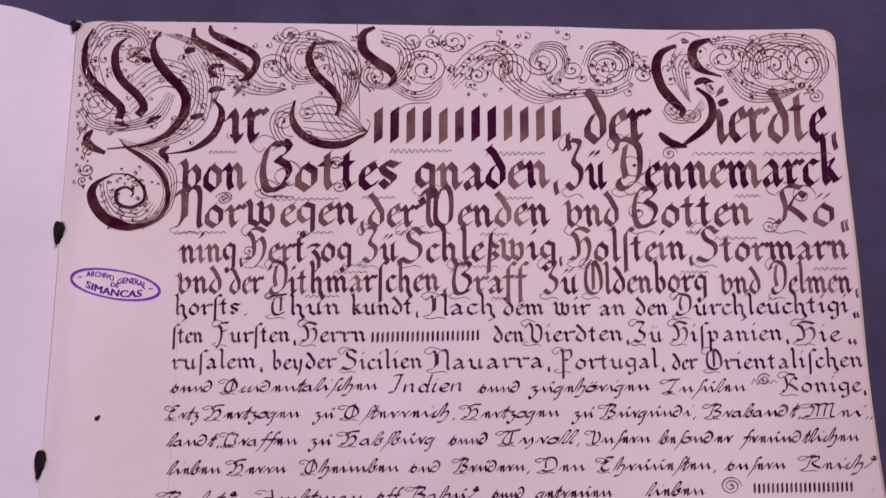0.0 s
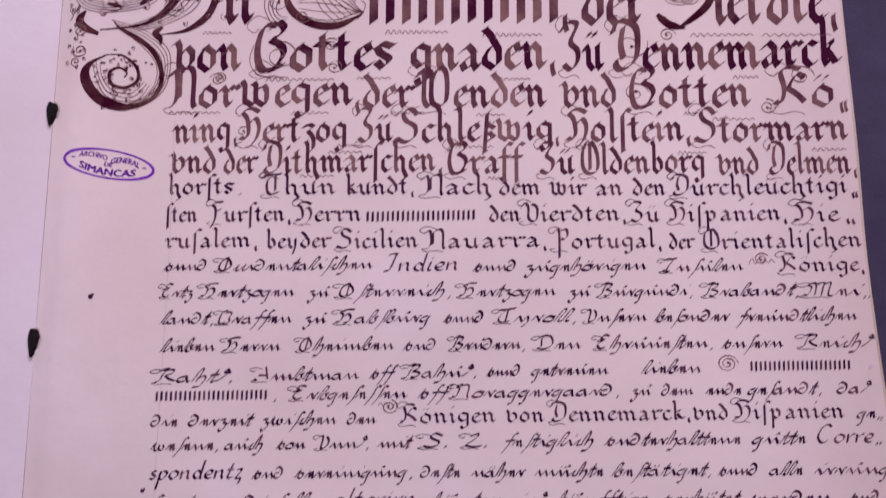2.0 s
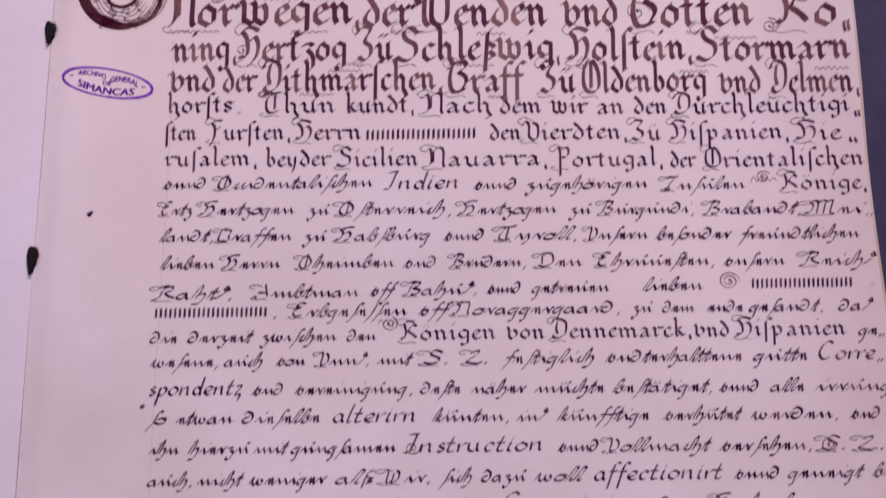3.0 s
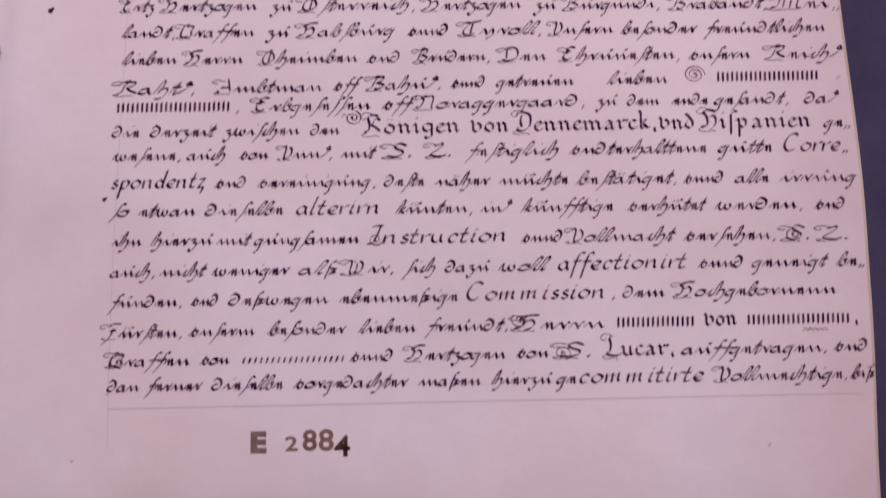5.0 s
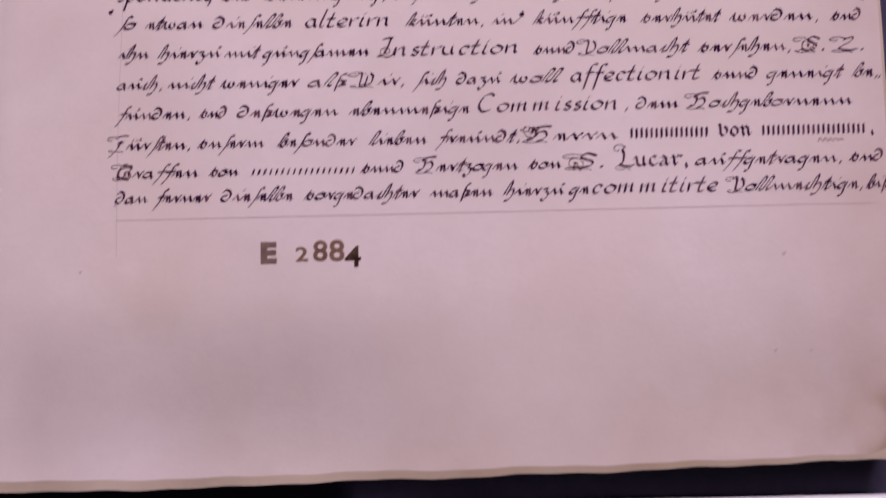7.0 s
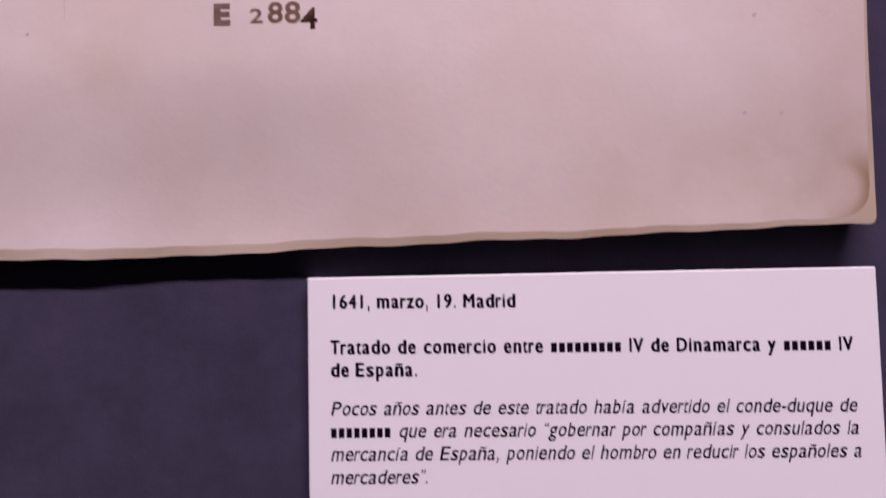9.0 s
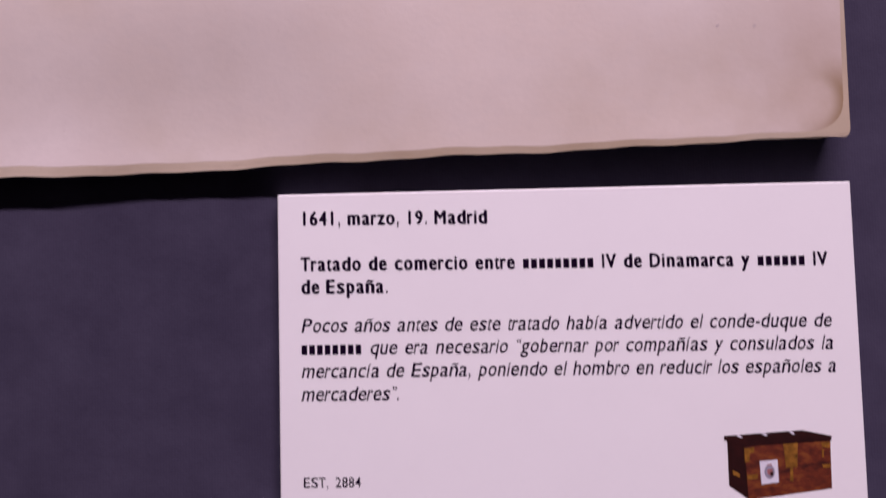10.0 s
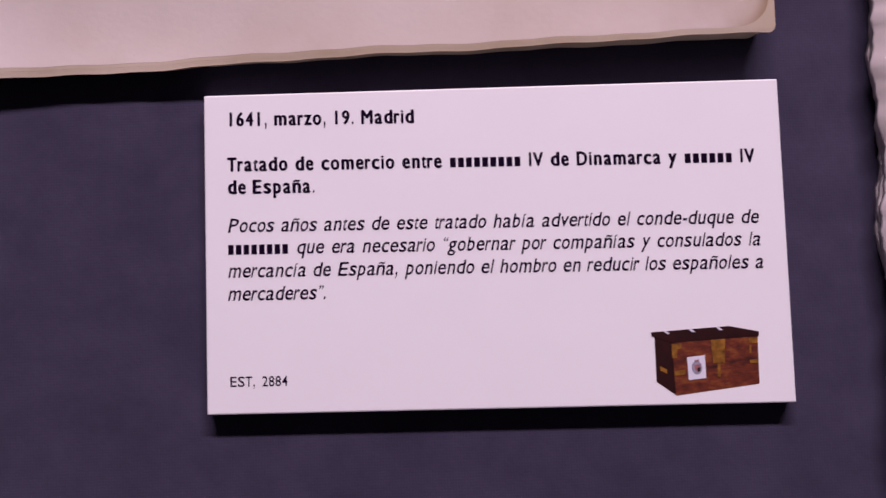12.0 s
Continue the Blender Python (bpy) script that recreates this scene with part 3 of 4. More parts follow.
# Lines of the text: heights of the line's two ends and the x-height in mm, then the words with hand, start and width in mm.
LINES = [
    (-9.9, -13.3, 10.0, "B31.1/11.3/ir  B74.4/59.7/######  B134.4/1.7/,  B140.1/19.9/der  B179.8/34.5/ierdte  B215.5/1.7/,"),
    (-24.6, -27.4, 7.6, "B16.4/20.5/von  B40.8/42.6/Gottes  B88.0/41.2/gnaden  B130.1/1.7/,  B133.5/12.9/Zü  B148.9/68.5/Dennemarck"),
    (-35.9, -39.4, 6.2, "B15.0/55.8/Norwegen  B71.3/1.4/,  B73.4/15.4/der  B89.6/39.2/Wenden  B133.1/17.0/vnd  B153.5/36.6/Gotten  B196.9/18.7/Kö  B216.2/2.4/,,"),
    (-46.7, -49.9, 5.2, "B16.9/17.3/ning  B34.9/1.0/,  B36.8/32.3/Hertzog  B71.6/11.0/Zü  B83.5/47.1/Schleßwig  B131.0/1.0/,  B134.4/35.1/Holstein  B170.0/1.4/,  B172.5/45.7/Stormarn"),
    (-56.1, -59.8, 4.8, "B16.1/14.0/vnd  B31.9/10.1/der  B43.7/51.5/Dithmarschen  B95.9/1.4/,  B98.6/22.8/Graff  B125.6/11.0/Zü  B138.2/37.1/Oldenborg  B178.7/12.6/vnd  B193.8/24.4/Delmen  B218.9/1.0/,"),
    (-62.5, -66.2, 3.1, "B15.6/19.7/horsts  B36.5/1.0/.  B43.8/21.9/Thun  B68.2/18.8/kundt  B87.7/0.8/,  B90.9/21.0/Nach  B113.6/12.6/dem  B128.7/10.9/wir  B142.2/8.4/an  B153.1/10.1/den  B164.8/52.0/Durchleüchtigi  B217.7/2.0/,,"),
    (-70.7, -74.0, 3.0, "B15.0/9.6/sten  B27.9/22.6/Fursten  B51.2/1.0/,  B53.6/19.6/Herrn  B74.0/32.7/#########  B110.5/9.5/den  B120.1/29.3/Vierdten  B150.0/1.0/,  B151.9/9.2/Zü  B163.6/33.1/Hispanien  B197.3/1.0/,  B200.3/13.4/Hie  B215.4/3.0/,,"),
    (-78.5, -82.2, 2.9, "B15.2/25.4/rusalem  B41.4/1.0/,  B44.7/19.2/beyder  B65.6/24.2/Sicilien  B91.5/34.2/Nauarra  B126.3/1.0/,  B129.0/30.5/Portugal  B160.1/1.0/,  B163.1/7.5/der  B173.1/46.6/Orientalischen"),
    (-85.2, -88.9, 2.1, "C14.9/12.5/vnnd  C30.3/45.7/Occidentalischen  R79.4/22.3/Indien  C105.5/12.5/vnnd  C120.4/35.7/zugehörigen  C160.3/24.0/Insulen  B195.1/23.2/Könige  B218.8/1.0/,"),
    (-92.9, -95.9, 2.1, "C14.2/9.4/Ertz  C25.8/27.3/Hertzogen  C57.0/6.1/zu  C65.6/31.5/Osterreich  C97.9/1.0/,  C101.2/28.1/Hertzogen  C132.9/6.3/zu  C141.7/25.9/Burgundi  C168.3/1.0/,  C172.3/26.1/Brabandt  C199.0/1.0/,  C201.2/16.5/Mei  C218.5/2.6/,,"),
    (-100.7, -103.1, 2.1, "C14.4/13.7/landt  C28.8/1.0/,  C30.6/21.8/Graffen  C55.7/6.6/zu  C65.2/27.5/Habsburg  C96.6/11.5/vnnd  C111.7/21.4/Tyroll  C134.0/1.0/,  C137.3/18.1/Vnsern  C157.8/21.4/besonder  C182.0/34.2/freundtlichen"),
    (-108.7, -110.7, 2.1, "C14.6/15.6/lieben  C32.7/16.4/Herrn  C54.1/27.9/Oheimben  C84.8/9.5/vnd  C98.4/20.2/Brudern  C119.2/1.0/,  C123.0/13.1/Den  C140.2/32.5/Ehruuesten  C173.3/1.0/,  C176.8/17.5/vnsern  C199.2/20.5/Reichs"),
    (-117.5, -116.9, 2.1, "C13.1/20.7/Rahts  C34.5/1.0/,  C41.6/30.2/Ambtman  C75.1/6.5/vff  C84.9/19.1/Bahus  C104.9/1.0/,  C108.8/9.4/vnnd  C121.6/22.0/getreuen  C153.3/17.1/lieben  B184.3/29.3/########"),
    (-122.8, -123.7, 2.1, "B13.2/32.6/##########  C47.4/1.0/,  C52.3/33.3/Erbgesessen  C88.9/8.1/vff  C98.6/46.3/Noraggergaard  C145.7/1.0/,  C149.8/5.7/zu  C158.7/8.9/dem  C171.4/10.1/ende  C183.4/19.4/gesandt  C203.7/1.0/,  C209.0/8.9/das"),
    (-129.9, -130.7, 2.1, "C12.3/7.6/die  C23.1/17.8/derzeit  C43.7/21.6/zwischen  C68.5/8.1/den  B83.9/27.5/Königen  B113.9/11.3/von  B126.8/38.3/Dennemarck  B165.8/1.0/,  B167.3/10.5/vnd  B179.4/31.5/Hispanien  C214.1/5.3/ge  C219.8/1.9/,,"),
    (-136.7, -137.6, 2.1, "C12.5/17.8/wesene  C30.9/1.0/,  C33.5/10.8/auch  C48.3/8.1/von  C59.6/13.7/Vnns  C73.8/1.0/,  C77.1/9.2/mit  C89.5/8.1/S.  C101.6/7.3/L.  C112.9/25.8/festiglich  C141.9/38.6/vndterhalttene  C183.8/15.3/gutte  R202.3/16.1/Corre  C218.9/1.9/,,"),
    (-144.7, -146.4, 2.1, "R12.0/27.1/spondentz  C41.5/8.8/vnd  C53.5/31.9/vereinigung  C86.1/1.0/,  C89.3/11.2/deste  C103.7/15.1/näher  C121.7/19.4/müchte  C143.5/26.6/bestätiget  C170.7/1.0/,  C173.7/11.1/vnnd  C188.1/9.5/alle  C200.8/21.5/irrung"),
    (-152.6, -154.1, 2.1, "C12.2/5.1/so  C20.1/15.9/etwan  C38.9/21.8/dieselbe  R64.1/24.3/alterirn  C92.4/20.2/künten  C113.2/1.0/,  C116.3/7.9/ins  C127.8/25.7/künfftige  C157.5/21.4/verhütet  C182.1/23.0/werden  C205.9/1.0/,  C210.2/8.4/vnd"),
    (-161.0, -162.7, 2.1, "C12.8/8.2/ihn  C23.7/17.1/hierzu  C42.1/9.0/mit  C52.7/29.3/gungsamen  R84.4/39.6/Instruction  C127.6/11.4/vnnd  C140.6/29.2/Vollmacht  C173.0/24.2/versehen  C197.8/0.9/,  C200.7/7.9/S.  C210.9/8.7/L."),
    (-169.7, -170.1, 2.1, "C12.5/11.1/auch  C24.2/0.9/,  C26.4/12.2/nicht  C40.9/21.3/weniger  C65.1/10.6/alß  C77.7/12.5/Wir  C90.8/0.9/,  C94.6/8.7/sich  C106.1/12.1/dazu  C120.9/13.1/woll  R137.2/36.2/affectionirt  C176.6/12.6/vnnd  C191.6/20.5/geneigt  C215.2/5.8/be  C221.4/1.9/,,"),
    (-178.1, -177.8, 2.1, "C12.7/18.6/funden  C31.9/0.9/,  C35.2/7.4/vnd  C45.7/27.5/deßwegen  C76.4/33.0/ebenmeßige  R111.8/39.0/Commission  C152.3/0.9/,  C155.3/11.5/dem  C169.9/44.7/Hochgebornenn"),
    (-186.6, -186.0, 2.1, "C11.0/20.4/Fürsten  C32.0/0.9/,  C34.8/18.0/vnserm  C56.7/21.2/besonder  C81.8/15.7/lieben  C100.6/20.8/freundt  C122.3/0.9/,  C124.9/25.0/Herrn  B153.1/21.9/######  B177.4/9.4/von  B189.2/28.9/######  B219.4/0.9/,"),
    (-194.4, -193.7, 2.1, "C12.2/22.7/Graffen  C38.0/7.8/von  C49.0/28.9/########  C79.4/11.7/vnnd  C95.0/27.3/Hertzogen  C125.2/8.9/von  C136.4/10.1/S.  B149.7/17.6/Lucar  B168.0/0.9/,  C170.8/38.7/auffgetragen  C210.1/0.9/,  C212.9/9.4/vnd"),
    (-201.3, -201.2, 2.1, "C12.4/8.6/dan  C23.3/14.8/ferner  C41.2/19.5/dieselbe  C63.8/31.1/vorgedachter  C98.1/17.1/maßen  C118.3/16.3/hierzu  C136.2/5.3/ge  R142.1/34.5/commitirte  C179.8/35.0/Vollmechtige  C215.3/0.9/,  C217.1/6.2/biß"),
]
rng = random.Random(5)
for n, (y0, y1, xh, words) in enumerate(LINES):
    items = words.split("  ")
    first = float(items[0][1:].split("/")[0])
    for item in items:
        x, width, word = item[1:].split("/", 2)
        x, width = float(x), float(width)
        y = y0 + (y1 - y0) * (x - first) / (218 - first)
        sheet = Sheet()
        small = {"B": xh if n < 8 else 2.7, "C": 1.65, "R": 2.35}[item[0]]
        write_word(sheet, item[0], word, x / 1000, y / 1000, width / 1000, small / 1000, rng)
        part("written_word", sheet.mesh("written_word", INK if n < 2 else THIN_INK if n < 5 else SCRIPT_INK, page_z), top_leaf, "brown-black word in heavy blackletter" if item[0] == "B" else "dark word in fine slanting handwriting")

# ---- flourishes of the great initials (mm) ----
# a broad stroke: its full width and the share of it at both ends, then its way
BROAD = [
    "2.6 0.2 1  -11.8,27.5 -14.4,23.2 -14.4,15.8 -11.2,10.2 -5.7,5.2 -2.3,1.5 -2.9,-1.8",
    "2.6 0.2 1  -1.0,24.1 -4.1,21.1 -4.5,15.6 -2.4,10.6 2.5,5.7 4.7,2.0 2.9,-0.9",
    "3.0 0.25 0.15  9.6,25.8 7.3,22.7 7.8,17.8 11.7,12.2 16.3,7.2 17.8,2.9 16.2,-2.5 11.7,-7.2 5.3,-10.1 -6.3,-11.3",
    "1.3 0.5 0.5  -4.3,-2.9 -1.9,-3.5 0.2,-4.2",
    "1.3 0.5 0.5  5.7,-3.5 7.6,-2.0 10.2,-1.3",
    "2.6 0.3 0.5  -10.8,-5.2 -12.7,-7.9 -11.0,-10.4 -6.7,-12.5",
    "2.2 0.3 0.1  26.0,3.8 28.7,0.3 28.0,-4.5 25.1,-8.7 19.4,-12.1 11.2,-13.2",
    "2.0 0.4 0.3  12.9,-10.8 10.6,-12.6 12.0,-14.3 12.5,-16.2",
    "1.8 0.4 0.3  24.6,6.1 26.7,7.1 29.8,6.8",
    "1.6 0.3 0.4  29.4,14.7 26.1,14.4 25.1,12.6 27.8,10.5",
    "2.7 0.4 0.7  19.7,26.9 20.3,23.1 25.7,19.9 31.7,16.1 36.5,12.3 35.9,9.9",
    "2.6 0.4 0.3  24.8,27.6 25.7,24.9 31.6,21.7 37.6,18.5 39.4,15.4 37.1,10.5 33.6,9.7",
    "2.7 0.5 0.4  57.7,21.8 55.6,16.9 57.7,11.3 62.5,6.4 65.0,2.0 64.2,-2.2",
    "2.5 0.3 0.1  51.3,2.9 50.5,-2.5 53.1,-7.4 59.0,-10.8 65.9,-11.2 71.2,-8.9 73.9,-7.2",
    "3.0 0.4 0.4  76.1,26.1 72.5,24.0 72.5,19.0 76.0,15.3 80.7,12.1 81.9,9.0 80.1,7.2",
    "1.5 0.1 0.8  -2.3,-8.1 -0.5,-10.6 4.3,-13.6 9.0,-17.3 12.0,-22.1 12.8,-28.0 10.0,-33.2 3.8,-35.7",
    "3.2 0.4 0.15  6.1,-35.1 1.5,-35.6 -4.4,-33.8 -8.5,-30.0 -10.4,-25.2 -8.7,-21.7 -4.3,-19.4",
    "1.1 0.3 0.4  -4.9,-19.2 0.9,-19.5 5.1,-23.2 5.6,-27.3 1.8,-29.6 -2.2,-28.3 -2.9,-24.8 -0.1,-23.3 2.3,-24.9 1.5,-26.4",
    "2.0 0.6 0.6  3.6,17.3 5.1,16.9 6.5,16.2",
    "2.0 0.6 0.6  17.0,19.1 18.6,19.7 20.3,19.8",
    "1.7 0.6 0.6  19.1,-1.9 21.2,-1.5 23.2,-1.0",
    "3.0 0.4 0.5  169.6,18.4 164.8,16.0 163.1,11.2 164.6,5.0 167.8,0.7 170.6,-2.4 169.6,-4.2",
    "3.0 0.4 0.2  180.4,20.1 175.5,18.3 174.5,14.0 177.2,10.3 183.2,8.1",
    "2.4 0.4 0.1  175.1,4.6 179.0,1.1 179.6,-3.7 177.3,-7.9 171.2,-12.6 168.6,-13.7",
    "2.4 0.5 0.3  163.0,-9.4 166.5,-12.6 171.3,-13.9",
    "2.0 0.5 0.2  174.6,5.8 177.0,7.0 180.7,6.4",
    "2.2 0.6 0.6  181.5,-0.8 183.0,-0.2 184.6,0.5",
]
HAIRLINES = [
    "0.16  70.6,27.5 70.9,13.1 71.3,-4.0",
    "0.32  -18.0,25.8 -17.9,16.6 -16.5,11.2 -17.6,9.4",
    "0.32  -15.1,-2.4 -16.2,-4.2 -14.9,-6.0 -16.2,-7.7",
    "0.32  46.8,-23.9 42.5,-21.7 41.2,-25.9 46.0,-27.4",
    "0.32  71.8,-9.4 73.5,-7.6 74.4,-4.6 73.2,-3.5",
    "0.48  82.3,-1.5 85.8,1.1 92.8,1.5",
    "0.32  166.9,20.5 172.3,22.6 177.5,21.0",
    "0.32  40.7,-16.8 39.4,-22.0 42.5,-26.5 51.1,-27.2",
]
SPIRALS = [
    "117.8,11.7 6.1 2",
    "127.7,14.2 5.1 2.2",
    "148.1,12.0 6.1 2.8",
    "137.0,11.3 3.2 1.6",
    "107.8,10.1 2.9 1.5",
    "159.3,9.1 2.9 1.5",
    "198.8,11.1 8.6 3",
    "210.5,11.9 7.3 2.5",
    "172.1,12.7 3.5 1.5",
    "184.1,14.1 4.8 2",
    "189.4,15.4 3.2 1.4",
    "44.8,13.6 5.3 2.2",
    "49.6,24.2 3.5 1.8",
    "91.2,12.4 6.7 2.5",
    "87.4,21.4 3.2 1.6",
    "93.6,20.9 2.7 1.5",
    "100.6,21.2 4.1 2",
    "75.4,10.0 4.0 1.7",
    "-10.1,3.3 5.4 2.2",
    "1.7,18.1 3.2 1.4",
    "-12.5,-11.4 2.1 1.5",
    "-12.2,-17.6 2.4 1.5",
    "-13.5,-21.0 1.6 1.3",
    "211.5,1.1 2.2 1.6",
    "29.7,-27.5 2.1 1.6",
    "-2.0,-2.6 3.5 1.5",
    "16.3,-4.2 3.2 1.5",
    "55.3,-1.0 2.5 1.4",
    "69.3,11.0 2.2 1.4",
    "167.4,-2.2 3.2 1.6",
    "172.9,-4.1 2.9 1.6",
    "194.7,16.3 4.8 1.2",
    "204.8,10.6 9.6 1.3",
    "150.8,13.4 8.8 1.1",
    "47.5,-3.6 3.5 1.5",
    "55.3,-8.2 2.2 1.5",
    "30.5,-27.1 1.9 1.6",
    "64.0,-17.2 2.2 1.5",
    "178.2,-114.8 2.7 2.2",
    "194.7,-38.8 2.5 1.6",
    "165.8,-15.9 2.2 1.6",
    "64.9,-24.3 2.2 1.4",
    "205.3,-29.5 3.5 1.3",
    "154.5,-18.9 4.8 1.2",
    "48.5,-20.4 4.8 1.3",
    "155.4,-33.8 3.5 1.2",
    "37.6,-43.7 1.9 1.3",
    "189.9,-84.6 1.9 1.6",
    "80.7,-125.5 2.2 1.7",
    "86.8,-160.4 1.9 1.5",
    "126.6,-183.7 2.2 1.4",
    "15.3,-193.4 2.2 1.4",
    "138.0,-193.0 2.2 1.4",
    "203.9,-161.0 2.2 1.4",
]
FANS = [
    "6  15.1,17.7 18.8,11.4 19.0,2.9 13.4,-5.4 1.8,-10.6 | 21.0,18.8 25.4,8.9 23.8,-3.2 15.8,-9.1 5.4,-11.9",
    "6  -1.2,10.0 6.9,16.6 15.2,15.8 22.4,11.4 | 0.3,-0.4 9.5,8.0 19.0,5.3 24.4,-0.8",
    "5  -15.5,1.1 -11.2,-4.4 -1.8,-5.7 9.8,-3.0 14.3,5.4 | -12.7,2.9 -9.0,-1.4 -0.8,-2.8 7.4,0.1 11.9,6.7",
    "5  -14.0,20.7 -9.5,28.7 0.6,28.5 6.1,22.8 0.9,17.9 | -8.6,20.6 -5.2,24.8 -0.5,24.8 2.6,21.6 -1.4,16.7",
    "4  -11.2,25.6 -16.9,19.5 -13.5,9.6 -7.9,1.0 -2.0,-0.3 | -6.3,23.0 -9.7,18.1 -7.6,9.5 -4.5,4.6 -0.9,2.1",
    "7  59.5,22.4 66.0,21.0 71.3,15.4 70.7,5.6 66.5,-1.6 | 54.2,19.4 60.1,20.5 62.5,11.8 64.2,5.7 64.8,-0.4",
    "5  49.4,23.2 57.7,25.5 67.2,21.6 71.9,12.9 69.5,3.2 | 56.6,12.0 61.3,14.3 64.8,10.6 67.2,6.9 66.0,0.8",
    "5  60.1,23.0 49.4,23.8 45.3,15.9 50.7,8.4 58.9,8.9 | 58.3,18.1 53.0,19.4 51.2,15.1 54.2,11.4 58.9,11.9",
    "6  53.1,1.7 58.9,4.0 66.0,2.0 71.8,-5.3 73.9,-7.2 | 54.3,-7.4 60.1,-9.3 65.9,-9.4 70.6,-7.7 73.9,-7.2",
    "5  56.6,3.2 58.9,-1.5 61.3,-6.3 65.9,-10.6 | 64.8,-0.4 66.5,-2.8 69.5,-4.7 71.8,-7.1",
    "4  50.7,2.3 45.5,-0.0 43.7,-4.8 46.1,-10.2 49.6,-10.9 | 51.9,-1.3 48.4,-2.5 47.3,-5.5 48.4,-7.9 50.8,-8.5",
    "4  30.6,11.2 35.4,6.3 42.5,4.9 48.9,6.6 | 37.1,10.5 41.3,8.0 44.8,7.3 48.9,6.6",
    "5  77.9,25.1 85.0,22.5 88.5,16.3 84.8,9.0 78.9,6.0 | 79.0,20.1 82.6,18.8 83.7,15.1 82.5,11.5 80.1,7.8",
    "4  73.1,14.1 71.3,10.5 73.0,7.4 78.9,6.0 | 76.0,12.8 74.8,10.4 76.0,8.2 80.1,7.6",
    "4  80.1,6.9 87.1,2.6 94.1,3.3 97.0,7.5 | 81.9,8.4 87.1,5.3 91.8,5.8 96.6,10.0",
    "6  -2.9,-8.1 7.7,-11.9 14.9,-18.6 14.2,-29.2 8.3,-34.9 1.5,-36.0 | -0.5,-11.2 6.1,-16.1 10.9,-22.1 11.0,-28.0 7.7,-32.6 2.6,-34.8",
    "3  -8.3,-20.5 -6.9,-26.5 -3.3,-32.4 4.9,-33.7 9.3,-29.1 | -5.9,-21.8 -5.2,-25.9 -2.2,-30.1 3.6,-31.4 7.6,-27.9",
    "4  10.2,25.2 21.0,20.0 25.9,11.3 25.5,0.4 | 13.8,25.1 23.4,21.2 29.4,12.5 27.2,4.0",
    "4  24.0,17.5 25.8,18.7 29.3,18.6 32.9,14.9 | 23.5,15.0 25.9,12.5 30.6,11.2 35.3,11.1",
    "5  98.3,9.3 104.3,17.2 112.7,21.0 119.7,16.9 120.6,9.5 127.5,4.5 135.7,3.1 | 100.3,5.8 107.8,12.2 112.7,15.0 114.7,13.4 115.6,7.5 126.5,0.6 139.5,5.8",
    "3  126.4,6.4 132.1,2.2 141.6,2.8 148.6,2.7 155.8,5.8 | 128.9,9.4 134.6,5.0 141.6,4.9 148.7,4.7 154.7,7.7",
    "5  170.0,18.4 167.9,13.5 168.8,7.4 172.0,1.2 | 177.4,14.6 172.5,11.0 172.2,6.1 173.1,0.0",
    "6  183.6,8.9 189.5,0.7 198.8,0.0 206.1,3.3 | 186.7,11.9 191.1,6.4 199.1,3.4 205.0,4.0",
    "5  188.8,8.2 191.8,18.0 201.5,21.5 213.2,19.4 216.3,10.2 210.8,3.2 | 193.5,8.1 195.1,14.2 202.5,17.8 209.4,15.8 211.9,10.2 208.7,6.0",
    "5  178.9,19.5 187.3,20.8 196.5,16.7 197.1,8.1 | 182.3,16.9 188.2,16.8 192.7,13.1 193.5,6.9",
    "4  140.2,12.8 143.4,18.9 150.5,20.0 156.2,15.0 154.6,6.4 | 142.5,11.6 144.4,15.8 150.4,16.9 153.8,13.2 152.3,7.7",
    "4  123.7,14.4 126.9,19.8 134.0,19.7 136.1,12.9 132.3,6.9 | 125.5,13.7 128.0,18.0 132.7,17.3 134.3,12.9 131.2,8.7",
    "4  164.2,-2.2 166.9,-5.9 172.7,-6.0 177.7,-1.3 | 166.0,-0.5 168.8,-3.5 172.9,-3.6 176.6,0.9",
    "4  110.2,14.6 114.9,17.0 118.3,12.0 114.7,7.8 | 111.9,13.4 114.9,14.8 116.6,12.0 114.7,9.6",
]
ZIGZAGS = [
    "25.1,-12.9 8.6 0.6 6",
    "80.4,-13.6 19.0 0.8 11",
    "109.8,-14.9 18.1 0.8 10",
    "172.7,-16.1 19.0 0.6 9",
    "194.2,-16.6 20.7 0.6 8",
    "44.3,-27.9 20.6 0.6 11",
    "112.8,-28.8 11.1 0.6 7",
    "15.3,-37.6 15.4 0.6 9",
    "71.7,-27.9 10.3 0.5 6",
    "184.8,-29.5 7.7 0.6 5",
    "52.0,-38.3 11.1 0.6 6",
    "169.6,-40.4 4.3 0.6 4",
    "81.9,-38.8 10.2 0.6 6",
    "107.4,-39.8 8.5 0.6 5",
    "178.0,-42.3 12.7 0.6 7",
    "65.7,-48.5 7.6 0.5 6",
    "102.1,-49.5 10.2 0.5 6",
    "63.1,-50.5 10.2 0.5 6",
    "167.2,-52.4 8.5 0.6 6",
    "207.0,-52.1 10.1 0.6 6",
    "186.2,-85.2 7.5 1.0 4",
    "54.7,-57.6 10.1 0.5 6",
    "110.4,-59.2 5.1 0.6 4",
    "204.7,-187.6 7.0 0.6 5",
    "77.5,-124.7 5.7 0.6 4",
]


def points(text):
    return [tuple(float(a) / 1000 for a in p.split(",")) for p in text.split()]


